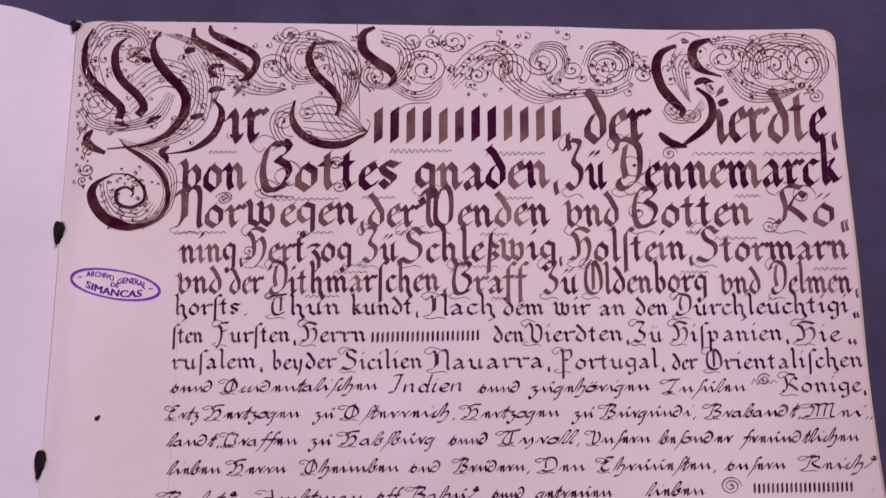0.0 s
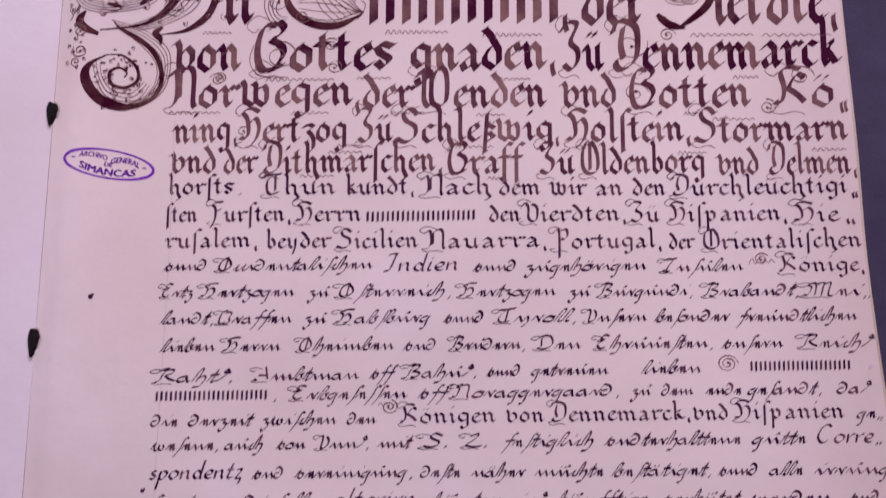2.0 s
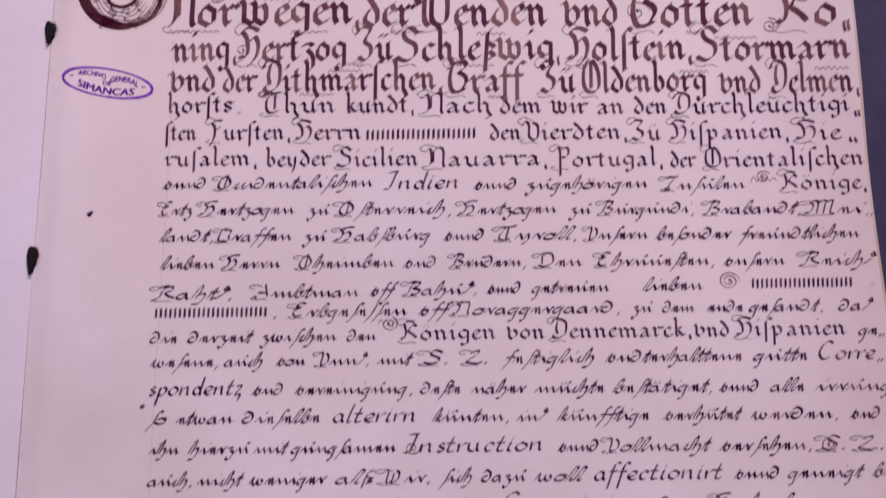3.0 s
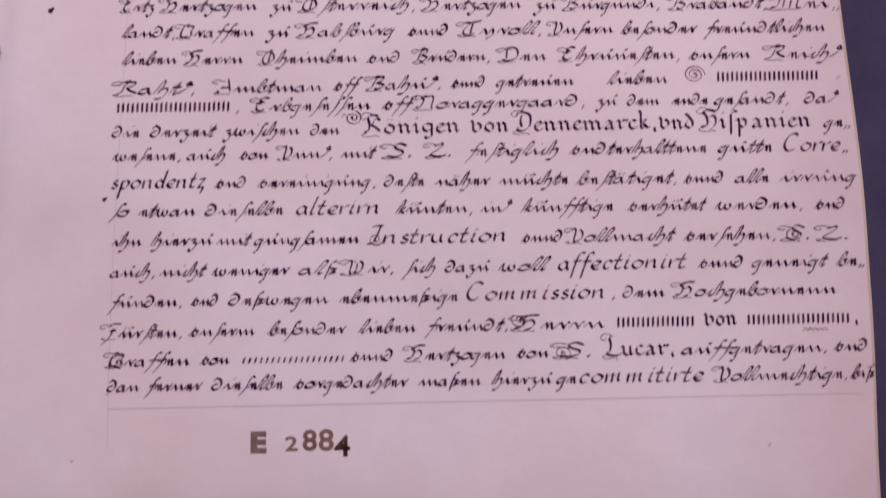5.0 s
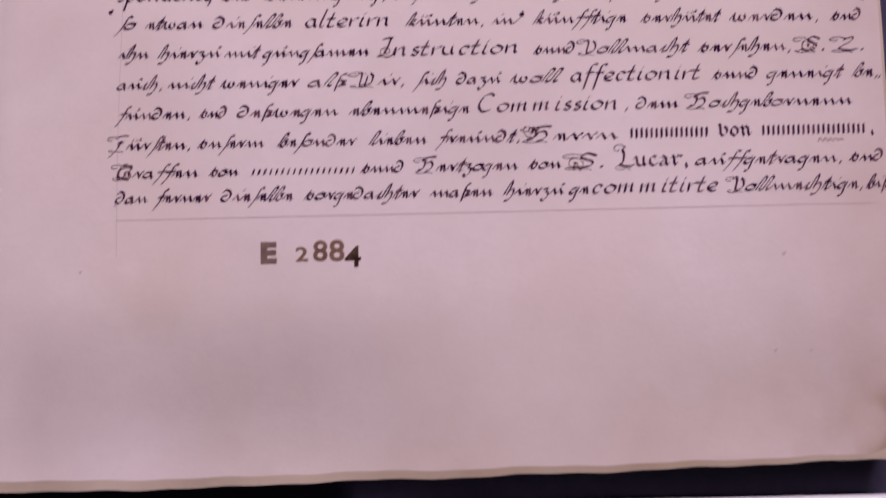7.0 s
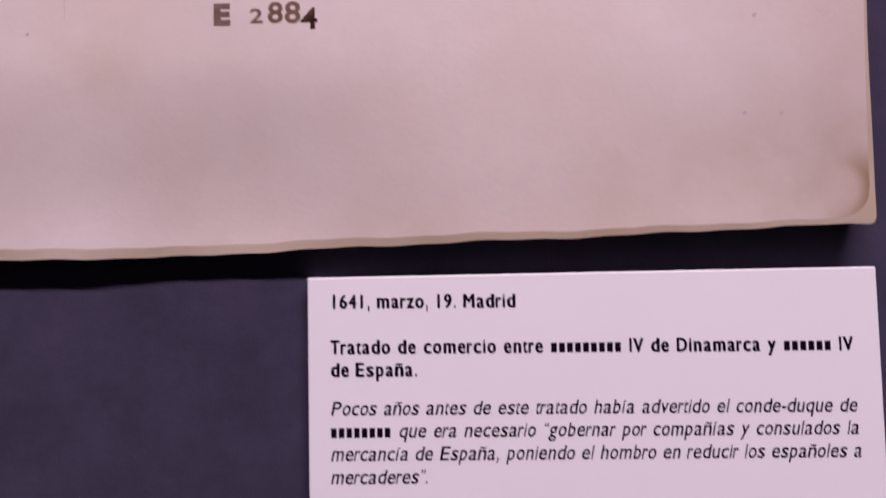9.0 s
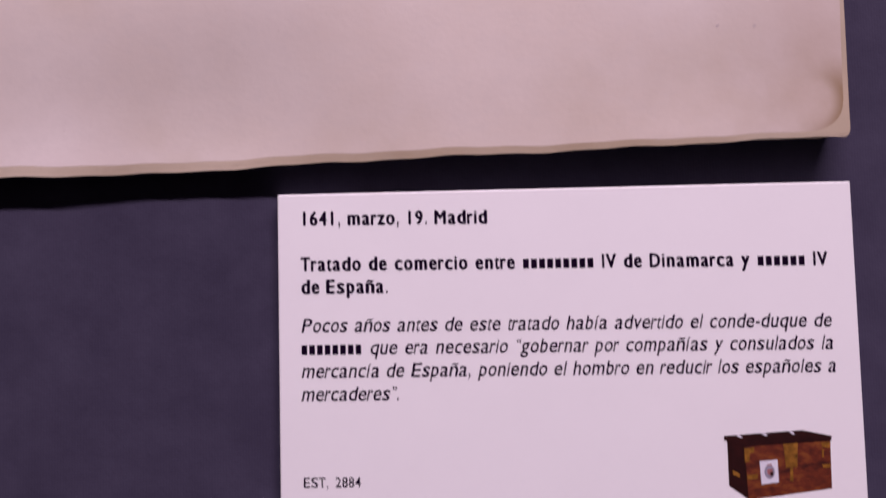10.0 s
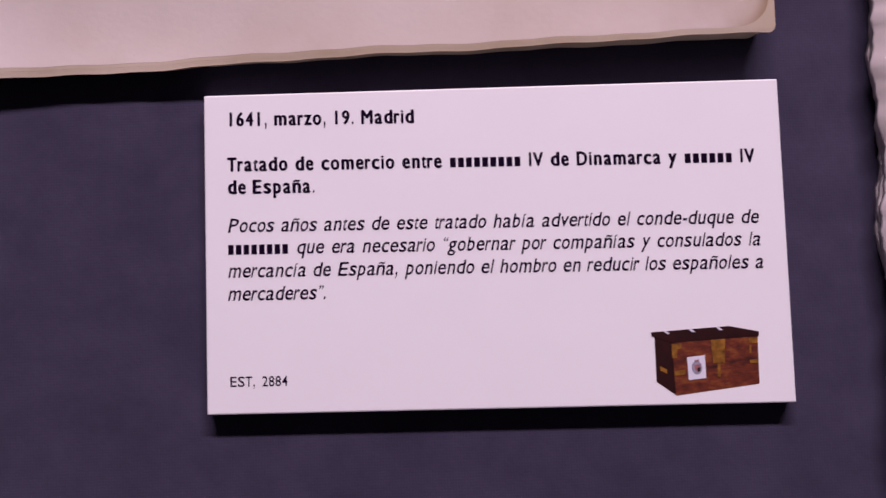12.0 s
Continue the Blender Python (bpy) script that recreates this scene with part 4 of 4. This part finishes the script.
for row in HAIRLINES:
    sheet = Sheet()
    line = curve(points(row.split("  ")[1]), 10)
    sheet.swell(line, [HAIR] * len(line))
    part("hairline", sheet.mesh("hairline", HAIR_INK, page_z), top_leaf)
for row in BROAD:
    sheet = Sheet()
    head, pts = row.split("  ")
    w, first, last = [float(q) for q in head.split()]
    line = curve(points(pts), 10)
    m = len(line) - 1
    widths = []
    for i in range(m + 1):
        f = i / m
        ends = first + (1 - first) * smooth01(f / 0.30) if f < 0.5 else last + (1 - last) * smooth01((1 - f) / 0.42)
        widths.append(max(HAIR, w / 1000 * ends))
    sheet.swell(line, widths)
    part("initial_stroke", sheet.mesh("initial_stroke", INITIAL_INK, page_z), top_leaf)


def spiral(sheet, x, y, r, turns, rng):
    s, a0 = rng.choice((-1, 1)), rng.uniform(0, 6.28)
    n = int(26 * turns)
    pts = []
    for i in range(n + 1):
        f = i / n
        rr = r * (0.12 + 0.88 * (1 - f) ** 0.8)
        a = a0 + s * 6.283 * turns * f
        pts.append((x + rr * math.cos(a) * 1.12, y + rr * math.sin(a) * 0.95))
    sheet.swell(pts, [HAIR * (0.8 + 0.7 * math.sin(9 * i / n + a0) ** 2) for i in range(n + 1)])
    sheet.dot(*pts[-1], min(0.00055, 0.10 * r + 0.0002))


def curl(sheet, x, y, r, rng):
    a0, s = rng.uniform(0, 6.28), rng.choice((-1, 1))
    pts = [(x + r * (1 - 0.75 * f) * math.cos(a0 + s * 4.6 * f), y + r * (1 - 0.75 * f) * math.sin(a0 + s * 4.6 * f)) for f in [i / 9 for i in range(10)]]
    sheet.swell(pts, [HAIR * 0.9] * 10)
    sheet.dot(*pts[-1], r * 0.22 + 0.0002)


rng = random.Random(11)
for row in SPIRALS:
    sheet = Sheet()
    c, r, turns = row.split()
    (x, y), = points(c)
    spiral(sheet, x, y, float(r) / 1000, float(turns), rng)
    part("spiral_flourish", sheet.mesh("spiral_flourish", HAIR_INK, page_z), top_leaf, "fine brown spiral pen flourish")
for row in FANS:
    sheet = Sheet()
    n, pts = row.split("  ")
    a, b = [curve(points(p), 10) for p in pts.split(" | ")]
    n = int(n)
    for k in range(n):
        f = k / (n - 1)
        line = [(p[0] + (q[0] - p[0]) * f, p[1] + (q[1] - p[1]) * f) for p, q in zip(a, b)]
        sheet.swell(line, [HAIR * (0.6 + 0.5 * math.sin(3.1 * i / len(line)))for i in range(len(line))])
    part("lattice_flourish", sheet.mesh("lattice_flourish", HAIR_INK, page_z), top_leaf, "brown pen hairlines running side by side")
for row in ZIGZAGS:
    sheet = Sheet()
    c, length, amp, n = row.split()
    (x, y), = points(c)
    length, amp, n = float(length) / 1000, float(amp) / 1000, int(n)
    pts = curve([(x + length * i / (2 * n), y - 0.012 * length * i / (2 * n) + amp * (0.9 if i % 2 else -0.9) * (1 - 0.5 * i / (2 * n))) for i in range(2 * n + 1)], 4)
    sheet.swell(pts, [HAIR * 0.8] * len(pts))
    part("wave_flourish", sheet.mesh("wave_flourish", HAIR_INK, page_z), top_leaf, "small brown wavy pen flourish")
sheet = Sheet()
for k in range(270):
    x = rng.uniform(-0.012, 0.212)
    y = top_y(x) - rng.uniform(0.0015, 0.0225)
    curl(sheet, x, y, rng.uniform(0.0007, 0.0018), rng)
for k in range(45):
    curl(sheet, rng.uniform(-0.014, 0.036), rng.uniform(-0.010, 0.027), rng.uniform(0.0006, 0.0017), rng)
for k in range(70):
    a, r = rng.uniform(0, 6.28), rng.uniform(0.003, 0.0105)
    curl(sheet, 0.0005 + r * math.cos(a), -0.0270 + r * math.sin(a), rng.uniform(0.0004, 0.0009), rng)
for k in range(40):
    curl(sheet, -0.0135 + rng.uniform(-0.003, 0.003), rng.uniform(-0.024, 0.02), rng.uniform(0.0004, 0.001), rng)
tagged(part("ornament_filling", sheet.mesh("ornament_filling", HAIR_INK, page_z), top_leaf, "tiny brown curls and dots filling the ornament"), kind="stuff")

# lead ruling round the text
sheet = Sheet()
sheet.swell([(0.0128 + 0.0042 * smooth01((y + 0.2) / 0.16), y) for y in np.linspace(-0.216, -0.040, 60)], [0.00016] * 60)
sheet.swell([(x, -0.2060 + 0.0006 * (x - 0.01) / 0.2) for x in np.linspace(0.0125, 0.2205, 80)], [0.0002] * 80)
part("ruling", sheet.mesh("ruling", RULE_INK, page_z), top_leaf, "faint grey ruled margin lines")

# ink spots on the leaf
for x, y, r in ((-0.0062, -0.0924, 0.00075), (0.0105, -0.1478, 0.0006), (0.0123, -0.2020, 0.0004), (0.1935, -0.2188, 0.0005), (0.1901, -0.2447, 0.0004), (0.1996, -0.2449, 0.0004), (0.003, -0.220, 0.0004), (0.219, -0.1165, 0.0006)):
    sheet = Sheet()
    sheet.dot(x, y, r, 9)
    sheet.dot(x + r * 0.9, y + r * 0.8, r * 0.6, 7)
    part("ink_spot", sheet.mesh("ink_spot", RULE_INK if x > 0.15 or r < 0.00045 else SCRIPT_INK, page_z), top_leaf)


def letters_mesh(name, text, mat, bold=0.0, shear=0.0):
    """Flat letters of the built-in font, lower left corner at the origin, cap height about 0.7."""
    data = bpy.data.curves.new(name, "FONT")
    data.body, data.offset, data.shear, data.resolution_u = text, bold, shear, 3
    ob = bpy.data.objects.new(name, data)
    scene.collection.objects.link(ob)
    me = bpy.data.meshes.new_from_object(ob.evaluated_get(bpy.context.evaluated_depsgraph_get()))
    bpy.data.objects.remove(ob)
    me.materials.clear()
    me.materials.append(mat)
    return me


def spread(me):
    xs, ys = [v.co.x for v in me.vertices], [v.co.y for v in me.vertices]
    return min(xs), max(xs), min(ys), max(ys)


def bold_copy(me, by, mat):
    """Thickens flat letters: shifted copies lie on one another in thin films."""
    n = len(me.vertices)
    base = [v.co.copy() for v in me.vertices]
    polys = [tuple(f.vertices) for f in me.polygons]
    verts, faces = [], []
    for k, (dx, dy) in enumerate(((-by, 0), (by, 0), (0, by * 0.5), (0, -by * 0.5))):
        verts += [(v.x + dx, v.y + dy, k * 0.1) for v in base]
        faces += [tuple(i + k * n for i in f) for f in polys]
    return mesh_from("word", verts, faces, mat)


def drape(me, place, height):
    for v in me.vertices:
        x, y = place(v.co.x, v.co.y)
        v.co = (x, y, height(x, y) + FILM)
    return me


# violet oval archive stamp
STAMP_C, STAMP_A, STAMP_B, STAMP_TURN = (-0.0023, -0.0530), 0.0136, 0.0042, radians(-10.5)


def stamp_at(u, v):
    c, s = math.cos(STAMP_TURN), math.sin(STAMP_TURN)
    return STAMP_C[0] + u * c - v * s, STAMP_C[1] + u * s + v * c


stamp = Sheet()
ring = [stamp_at(STAMP_A * math.cos(a), STAMP_B * math.sin(a)) for a in np.linspace(0, 2 * math.pi, 73)]
stamp.swell(ring, [0.00070 + 0.0002 * math.sin(2 * a + 2) for a in np.linspace(0, 2 * math.pi, 73)])
for sx in (-1, 1):
    stamp.swell([stamp_at(sx * 0.0108 - 0.0006, 0.0004), stamp_at(sx * 0.0108 + 0.0006, 0.0006)], [0.0004, 0.0004])
stamp_ob = part("archive_stamp", stamp.mesh("archive_stamp", STAMP_INK, page_z), top_leaf, "violet oval rubber stamp of an archive")


def stamp_word(text, centre, base, width, tall, arc):
    me = bold_copy(letters_mesh("stamp_word", text, STAMP_INK), 0.045, STAMP_INK)
    x0, x1, y0, y1 = spread(me)
    def place(x, y):
        u = centre + ((x - x0) / (x1 - x0) - 0.5) * width
        return stamp_at(u, base + (y - y0) / (y1 - y0) * tall + arc * ((u - centre) / (width / 2)) ** 2)
    return drape(me, place, page_z)


for text, centre, base, width, tall, arc in (("ARCHIVO", -0.0049, 0.0014, 0.0086, 0.0016, -0.0006), ("GENERAL", 0.0049, 0.0010, 0.0088, 0.0018, -0.0010), ("DE", 0.0, -0.0008, 0.0026, 0.0013, 0.0), ("SIMANCAS", 0.0, -0.0035, 0.0172, 0.0022, 0.0012)):
    part("stamp_word", stamp_word(text, centre, base, width, tall, arc), top_leaf)

# brown shelf-mark stamp
for text, x, y, w, h in (("E", 0.0520, -0.2187, 0.0044, 0.0060), ("2", 0.0615, -0.2182, 0.0034, 0.0040), ("8", 0.0662, -0.2183, 0.0040, 0.0058), ("8", 0.0706, -0.2184, 0.0042, 0.0060), ("4", 0.0748, -0.2200, 0.0044, 0.0058)):
    me = letters_mesh("shelf_mark", text, PALE_STAMP_INK if text == "E" else BROWN_STAMP_INK, 0.060 if text == "E" else 0.022)
    x0, x1, y0, y1 = spread(me)
    part("shelf_mark", drape(me, lambda a, b: (x + (a - x0) / (x1 - x0) * w, y + (b - y0) / (y1 - y0) * h), page_z), top_leaf)

# dark sewing holes in the fold: a drop with a worn pale rim
for yc, half in ((0.0290, 0.0016), (-0.0368, 0.0036), (-0.1055, 0.0042)):
    verts, faces, torn = [], [], Sheet()
    for k in range(17):
        f = k / 16
        y = yc + half * (1 - 2 * f)
        x, w = gutter_x(y), 0.0020 * math.sin(math.pi * f ** 0.62) ** 1.1 + 0.00006 + 0.00012 * math.sin(23 * f)
        verts += [(x - 0.45 * w - 0.0001, y, PZ - 0.0008), (x + 0.2 * w, y, PZ - 0.0010), (x + w, y, page_z(x + w, y) + 0.00025)]
    for k in range(16):
        faces += [(3 * k + c, 3 * k + 3 + c, 3 * k + 4 + c, 3 * k + 1 + c) for c in (0, 1)]
    hole = part("sewing_hole", mesh_from("sewing_hole", verts, faces, BLACK_HOLE), book, "dark torn sewing hole in the fold")
    edge = [(v[0] + 0.00022, v[1] + 0.0003) for v in verts[2::3]][:12]
    torn.swell(edge, [0.00042] * len(edge))
    part("torn_rim", torn.mesh("torn_rim", UNDER, lambda x, y: page_z(x, y) + 0.0003), hole, "worn brownish rim of the hole")
# the fold's soft shade, painted as a thin brownish strip
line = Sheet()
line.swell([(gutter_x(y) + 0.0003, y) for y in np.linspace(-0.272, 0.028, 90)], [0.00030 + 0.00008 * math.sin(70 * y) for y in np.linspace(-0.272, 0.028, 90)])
part("fold_shade_strip", line.mesh("fold_shade_strip", FOLD_SHADE, lambda x, y: page_z(x, y) + 0.0001), book, "thin dark strip painted as the soft shade of the fold")

# ---- the caption card ----
card = tagged(new("caption_card"), "white foam-board caption card with black printed Spanish text", "card")
CX, CY, CW, CH, CT = 0.0750, -0.2850, 0.1500, 0.0825, 0.005


def card_board():
    me = box_mesh("board", (CX, CY - CH, 0.0), (CX + CW, CY, CT), CARD, 0.0004)
    me.materials.append(CARD_EDGE)
    for f in me.polygons:
        if abs(f.normal.z) < 0.3:
            f.material_index = 1
    for v in me.vertices:
        v.co.y -= 0.0014 * (v.co.x - CX) / CW * (CY - v.co.y) / CH
    return me


part("board", card_board(), card)
card_z = lambda x, y: CT


def card_bars(text, x, y, width, cap):
    """A row of plain bars in place of a name, one bar a letter."""
    s = Sheet()
    step = width / len(text)
    for i in range(len(text)):
        a, b = x + step * (i + 0.14), x + step * (i + 0.86)
        s.ribbon([(a, y + cap * 0.36), (b, y + cap * 0.36)], [(0, cap * 0.36), (0, cap * 0.36)])
    return s.mesh("bar", PRINT, card_z)


CAP, SMALL = spread(letters_mesh("cap", "H", PRINT))[3], spread(letters_mesh("small", "x", PRINT))[3]
SLOPE = -0.0125
EM = 0.00435
# advance widths of the printed grotesque, in thousandths of its size: plain, then bold where it differs
PLAIN = {556: "abdeghnopquñá0123456789", 500: "ckszvxy", 278: "ftIí.,", 222: "ijl", 833: "mM", 333: "r-“”", 722: "wCDHNRU", 667: "ABEKPSV", 611: "FTZ", 778: "OGQ"}
HEAVY = {611: "bdghnopquñ", 556: "ckszvxyaeá", 889: "m", 278: "il", 389: "r", 333: "ft"}
ADVANCE = {False: {c: w for w, row in PLAIN.items() for c in row}}
ADVANCE[True] = {**ADVANCE[False], **{c: w for w, row in HEAVY.items() for c in row}, "z": 500}


def bearings(ch):
    """Blank left and right of a letter, in thousandths."""
    if ch in "tfrTVFyvxzAJ":
        return 20, 15
    if ch in "oecdgqasCOGDSñáz“”-023456789":
        return 40, 38
    if ch == "1":
        return 105, 190
    return (87, 87) if ch in ".," else (68, 66)


def card_word(word, x, y, bold, shear, tall, size, left):
    """One printed word, letter by letter."""
    for ch in word:
        adv = ADVANCE[bold][ch] * size / 1000
        me = letters_mesh("printed_letter", ch, PRINT, 0.0 if bold else 0.009)
        if bold:
            me = bold_copy(me, 0.046, PRINT)
        a, b, _, _ = spread(me)
        lo, hi = [q * size / 1000 for q in bearings(ch)]
        wide = adv - lo - hi
        if ch in "íi1":
            lo, wide = adv / 2 - (b - a) * 0.42 * size, (b - a) * 0.84 * size
        low = SMALL / CAP
        for v in me.vertices:
            h = v.co.y / CAP
            if not (ch.isupper() or ch.isdigit()) and h > 0:
                h = h * 0.735 / low if h < low else 0.735 + (h - low) * 0.265 / (1 - low)
            h *= tall * (1.5 if ch == "," and h < 0.05 else 1.0)
            u = x + lo + (v.co.x - a) / (b - a) * wide + h * shear
            v.co = (u, y + SLOPE * (u - left) + h, CT + FILM * (1 + v.co.z))
        part("printed_letter", me, card)
        x += adv


def card_line(text, x, y, right, bold=False, shear=0.0, tall=0.0035, size=EM):
    """A line of words set out to the right margin. A name is given as its count of letters and its width, and set in bars."""
    words = text.split()
    widths = [float(w.split("/")[1]) * size / 1000 if w[0] == "#" else sum(ADVANCE[bold][c] for c in w) * size / 1000 for w in words]
    gap = (right - x - sum(widths)) / max(len(words) - 1, 1)
    left = x
    for word, w in zip(words, widths):
        if word[0] == "#":
            count = int(word[1:].split("/")[0])
            for i in range(count):
                u = x + w * i / count
                part("bar", card_bars("#", u, y + SLOPE * (u - left), w / count, tall), card)
        else:
            card_word(word, x, y, bold, shear, tall, size, left)
        x += w + gap


CARD_RIGHT = 0.2180
card_line("1641, marzo, 19. Madrid", 0.0808, -0.2932, 0.1299, True)
card_line("Tratado de comercio entre #9/4334 IV de Dinamarca y #6/2945 IV", 0.0808, -0.3051, CARD_RIGHT, True)
card_line("de España.", 0.0808, -0.3110, 0.1038, True)
card_line("Pocos años antes de este tratado había advertido el conde-duque de", 0.0806, -0.3210, CARD_RIGHT, shear=0.21)
card_line("#8/3667 que era necesario “gobernar por compañías y consulados la", 0.0806, -0.3268, 0.2182, shear=0.21)
card_line("mercancía de España, poniendo el hombro en reducir los españoles a", 0.0805, -0.3327, 0.2186, shear=0.21)
card_line("mercaderes”.", 0.0804, -0.3386, 0.1066, shear=0.21)
card_line("EST, 2884", 0.0808, -0.3605, 0.0957, tall=0.0025, size=0.0030)


# printed picture of an old chest
def flat(name, pts, mat, level=0):
    return mesh_from(name, [(x / 1000, y / 1000, CT + FILM * (1 + level)) for x, y in pts], [tuple(range(len(pts)))], mat)


chest = part("printed_chest", flat("printed_chest", [(189.6, -351.0), (194.2, -352.6), (194.6, -366.2), (189.6, -362.6)], WOOD_DARK), card, "small colour picture of an old iron-bound chest")
part("chest_front", flat("chest_front", [(194.0, -352.6), (216.0, -351.6), (215.8, -363.8), (194.4, -366.2)], WOOD, 1), card)
part("chest_lid", flat("chest_lid", [(188.8, -350.0), (208.8, -349.0), (216.4, -350.6), (216.3, -351.8), (194.0, -352.8), (188.9, -351.0)], WOOD_DARK, 2), card)
for pts in (((193.8, -353.2), (196.4, -353.0), (196.3, -354.2), (195.2, -354.6), (195.0, -356.6), (193.9, -356.8)),
            ((194.2, -360.0), (197.0, -359.7), (197.0, -360.9), (194.3, -361.2)), ((203.9, -352.4), (207.6, -352.2), (207.2, -358.2), (204.3, -358.4)),
            ((205.3, -358.4), (206.1, -358.4), (206.0, -361.8), (205.2, -361.7)), ((213.6, -352.2), (216.0, -352.1), (215.9, -353.6), (213.8, -353.4)),
            ((213.7, -354.0), (214.2, -354.0), (214.1, -356.0), (213.7, -356.0)), ((213.6, -357.8), (215.8, -357.6), (215.8, -358.5), (213.8, -358.6)), ((190.6, -358.6), (192.4, -359.6), (192.4, -360.6), (190.7, -359.8))):
    part("chest_strap", flat("chest_strap", pts, GOLD, 3), card)
for x, y in ((191.9, -349.9), (198.4, -349.6), (205.4, -349.3)):
    part("chest_hinge", flat("chest_hinge", [(x, y), (x + 0.7, y + 0.15), (x + 1.7, y - 0.6), (x + 1.0, y - 0.7)], LABEL_WHITE, 4), card)
part("chest_label", flat("chest_label", [(197.6, -356.6), (202.2, -356.2), (202.3, -362.0), (197.8, -362.4)], LABEL_WHITE, 4), card)
crest = [(200.0 + 1.35 * math.cos(a), -359.3 + 1.75 * math.sin(a)) for a in np.linspace(0, 6.0, 14)]
part("crest_wreath", flat("crest_wreath", crest, CREST_GREY, 5), card)
part("crest_shield", flat("crest_shield", [(199.4, -358.6), (200.8, -358.5), (200.8, -359.7), (200.1, -360.2), (199.4, -359.7)], CREST_RED, 6), card)
part("crest_lion", flat("crest_lion", [(200.1, -359.4), (200.9, -359.2), (200.8, -360.1), (200.2, -360.4)], WOOD_DARK, 7), card)
part("crest_crown", flat("crest_crown", [(199.4, -357.7), (199.6, -357.2), (200.0, -357.5), (200.4, -357.1), (200.7, -357.7)], CREST_RED, 6), card)


# ---- a second document beside the book: its deckled edge only just shows ----
def deckled(name, mat, x0, x1, y0, y1, z, thick, seed):
    rnd = random.Random(seed)
    n = 150
    rag = [0.0]
    for i in range(n):
        rag.append(rag[-1] * 0.8 + rnd.uniform(-0.0006, 0.0006))
    verts, faces = [], []
    for i in range(n + 1):
        y = y0 + (y1 - y0) * i / n
        xe = x0 + rag[i] + 0.0006 * math.sin(y * 140)
        zz = z + 0.0004 * math.sin(60 * y)
        verts += [(xe, y, zz), (xe + 0.02, y, zz + 0.0006), (x1, y, zz), (xe + 0.0002, y, zz - thick), (x1, y, zz - thick)]
    for i in range(n):
        a, b = 5 * i, 5 * i + 5
        faces += [(a, a + 1, b + 1, b), (a + 1, a + 2, b + 2, b + 1), (a + 3, a, b, b + 3), (a + 2, a + 4, b + 4, b + 2), (a + 4, a + 3, b + 3, b + 4)]
    faces += [(0, 3, 4, 2, 1), (5 * n, 5 * n + 1, 5 * n + 2, 5 * n + 4, 5 * n + 3)]
    return mesh_from(name, verts, faces, mat, True)


doc = tagged(new("paper_document"), "cream handmade paper document with a ragged deckle edge", "document")
for k in range(3):
    part("sheet", deckled("sheet", WHITE_LEAF, 0.2502 + 0.0008 * k, 0.46, -0.42, -0.12, 0.0068 - 0.0022 * k, 0.0022, 40 + k), doc)
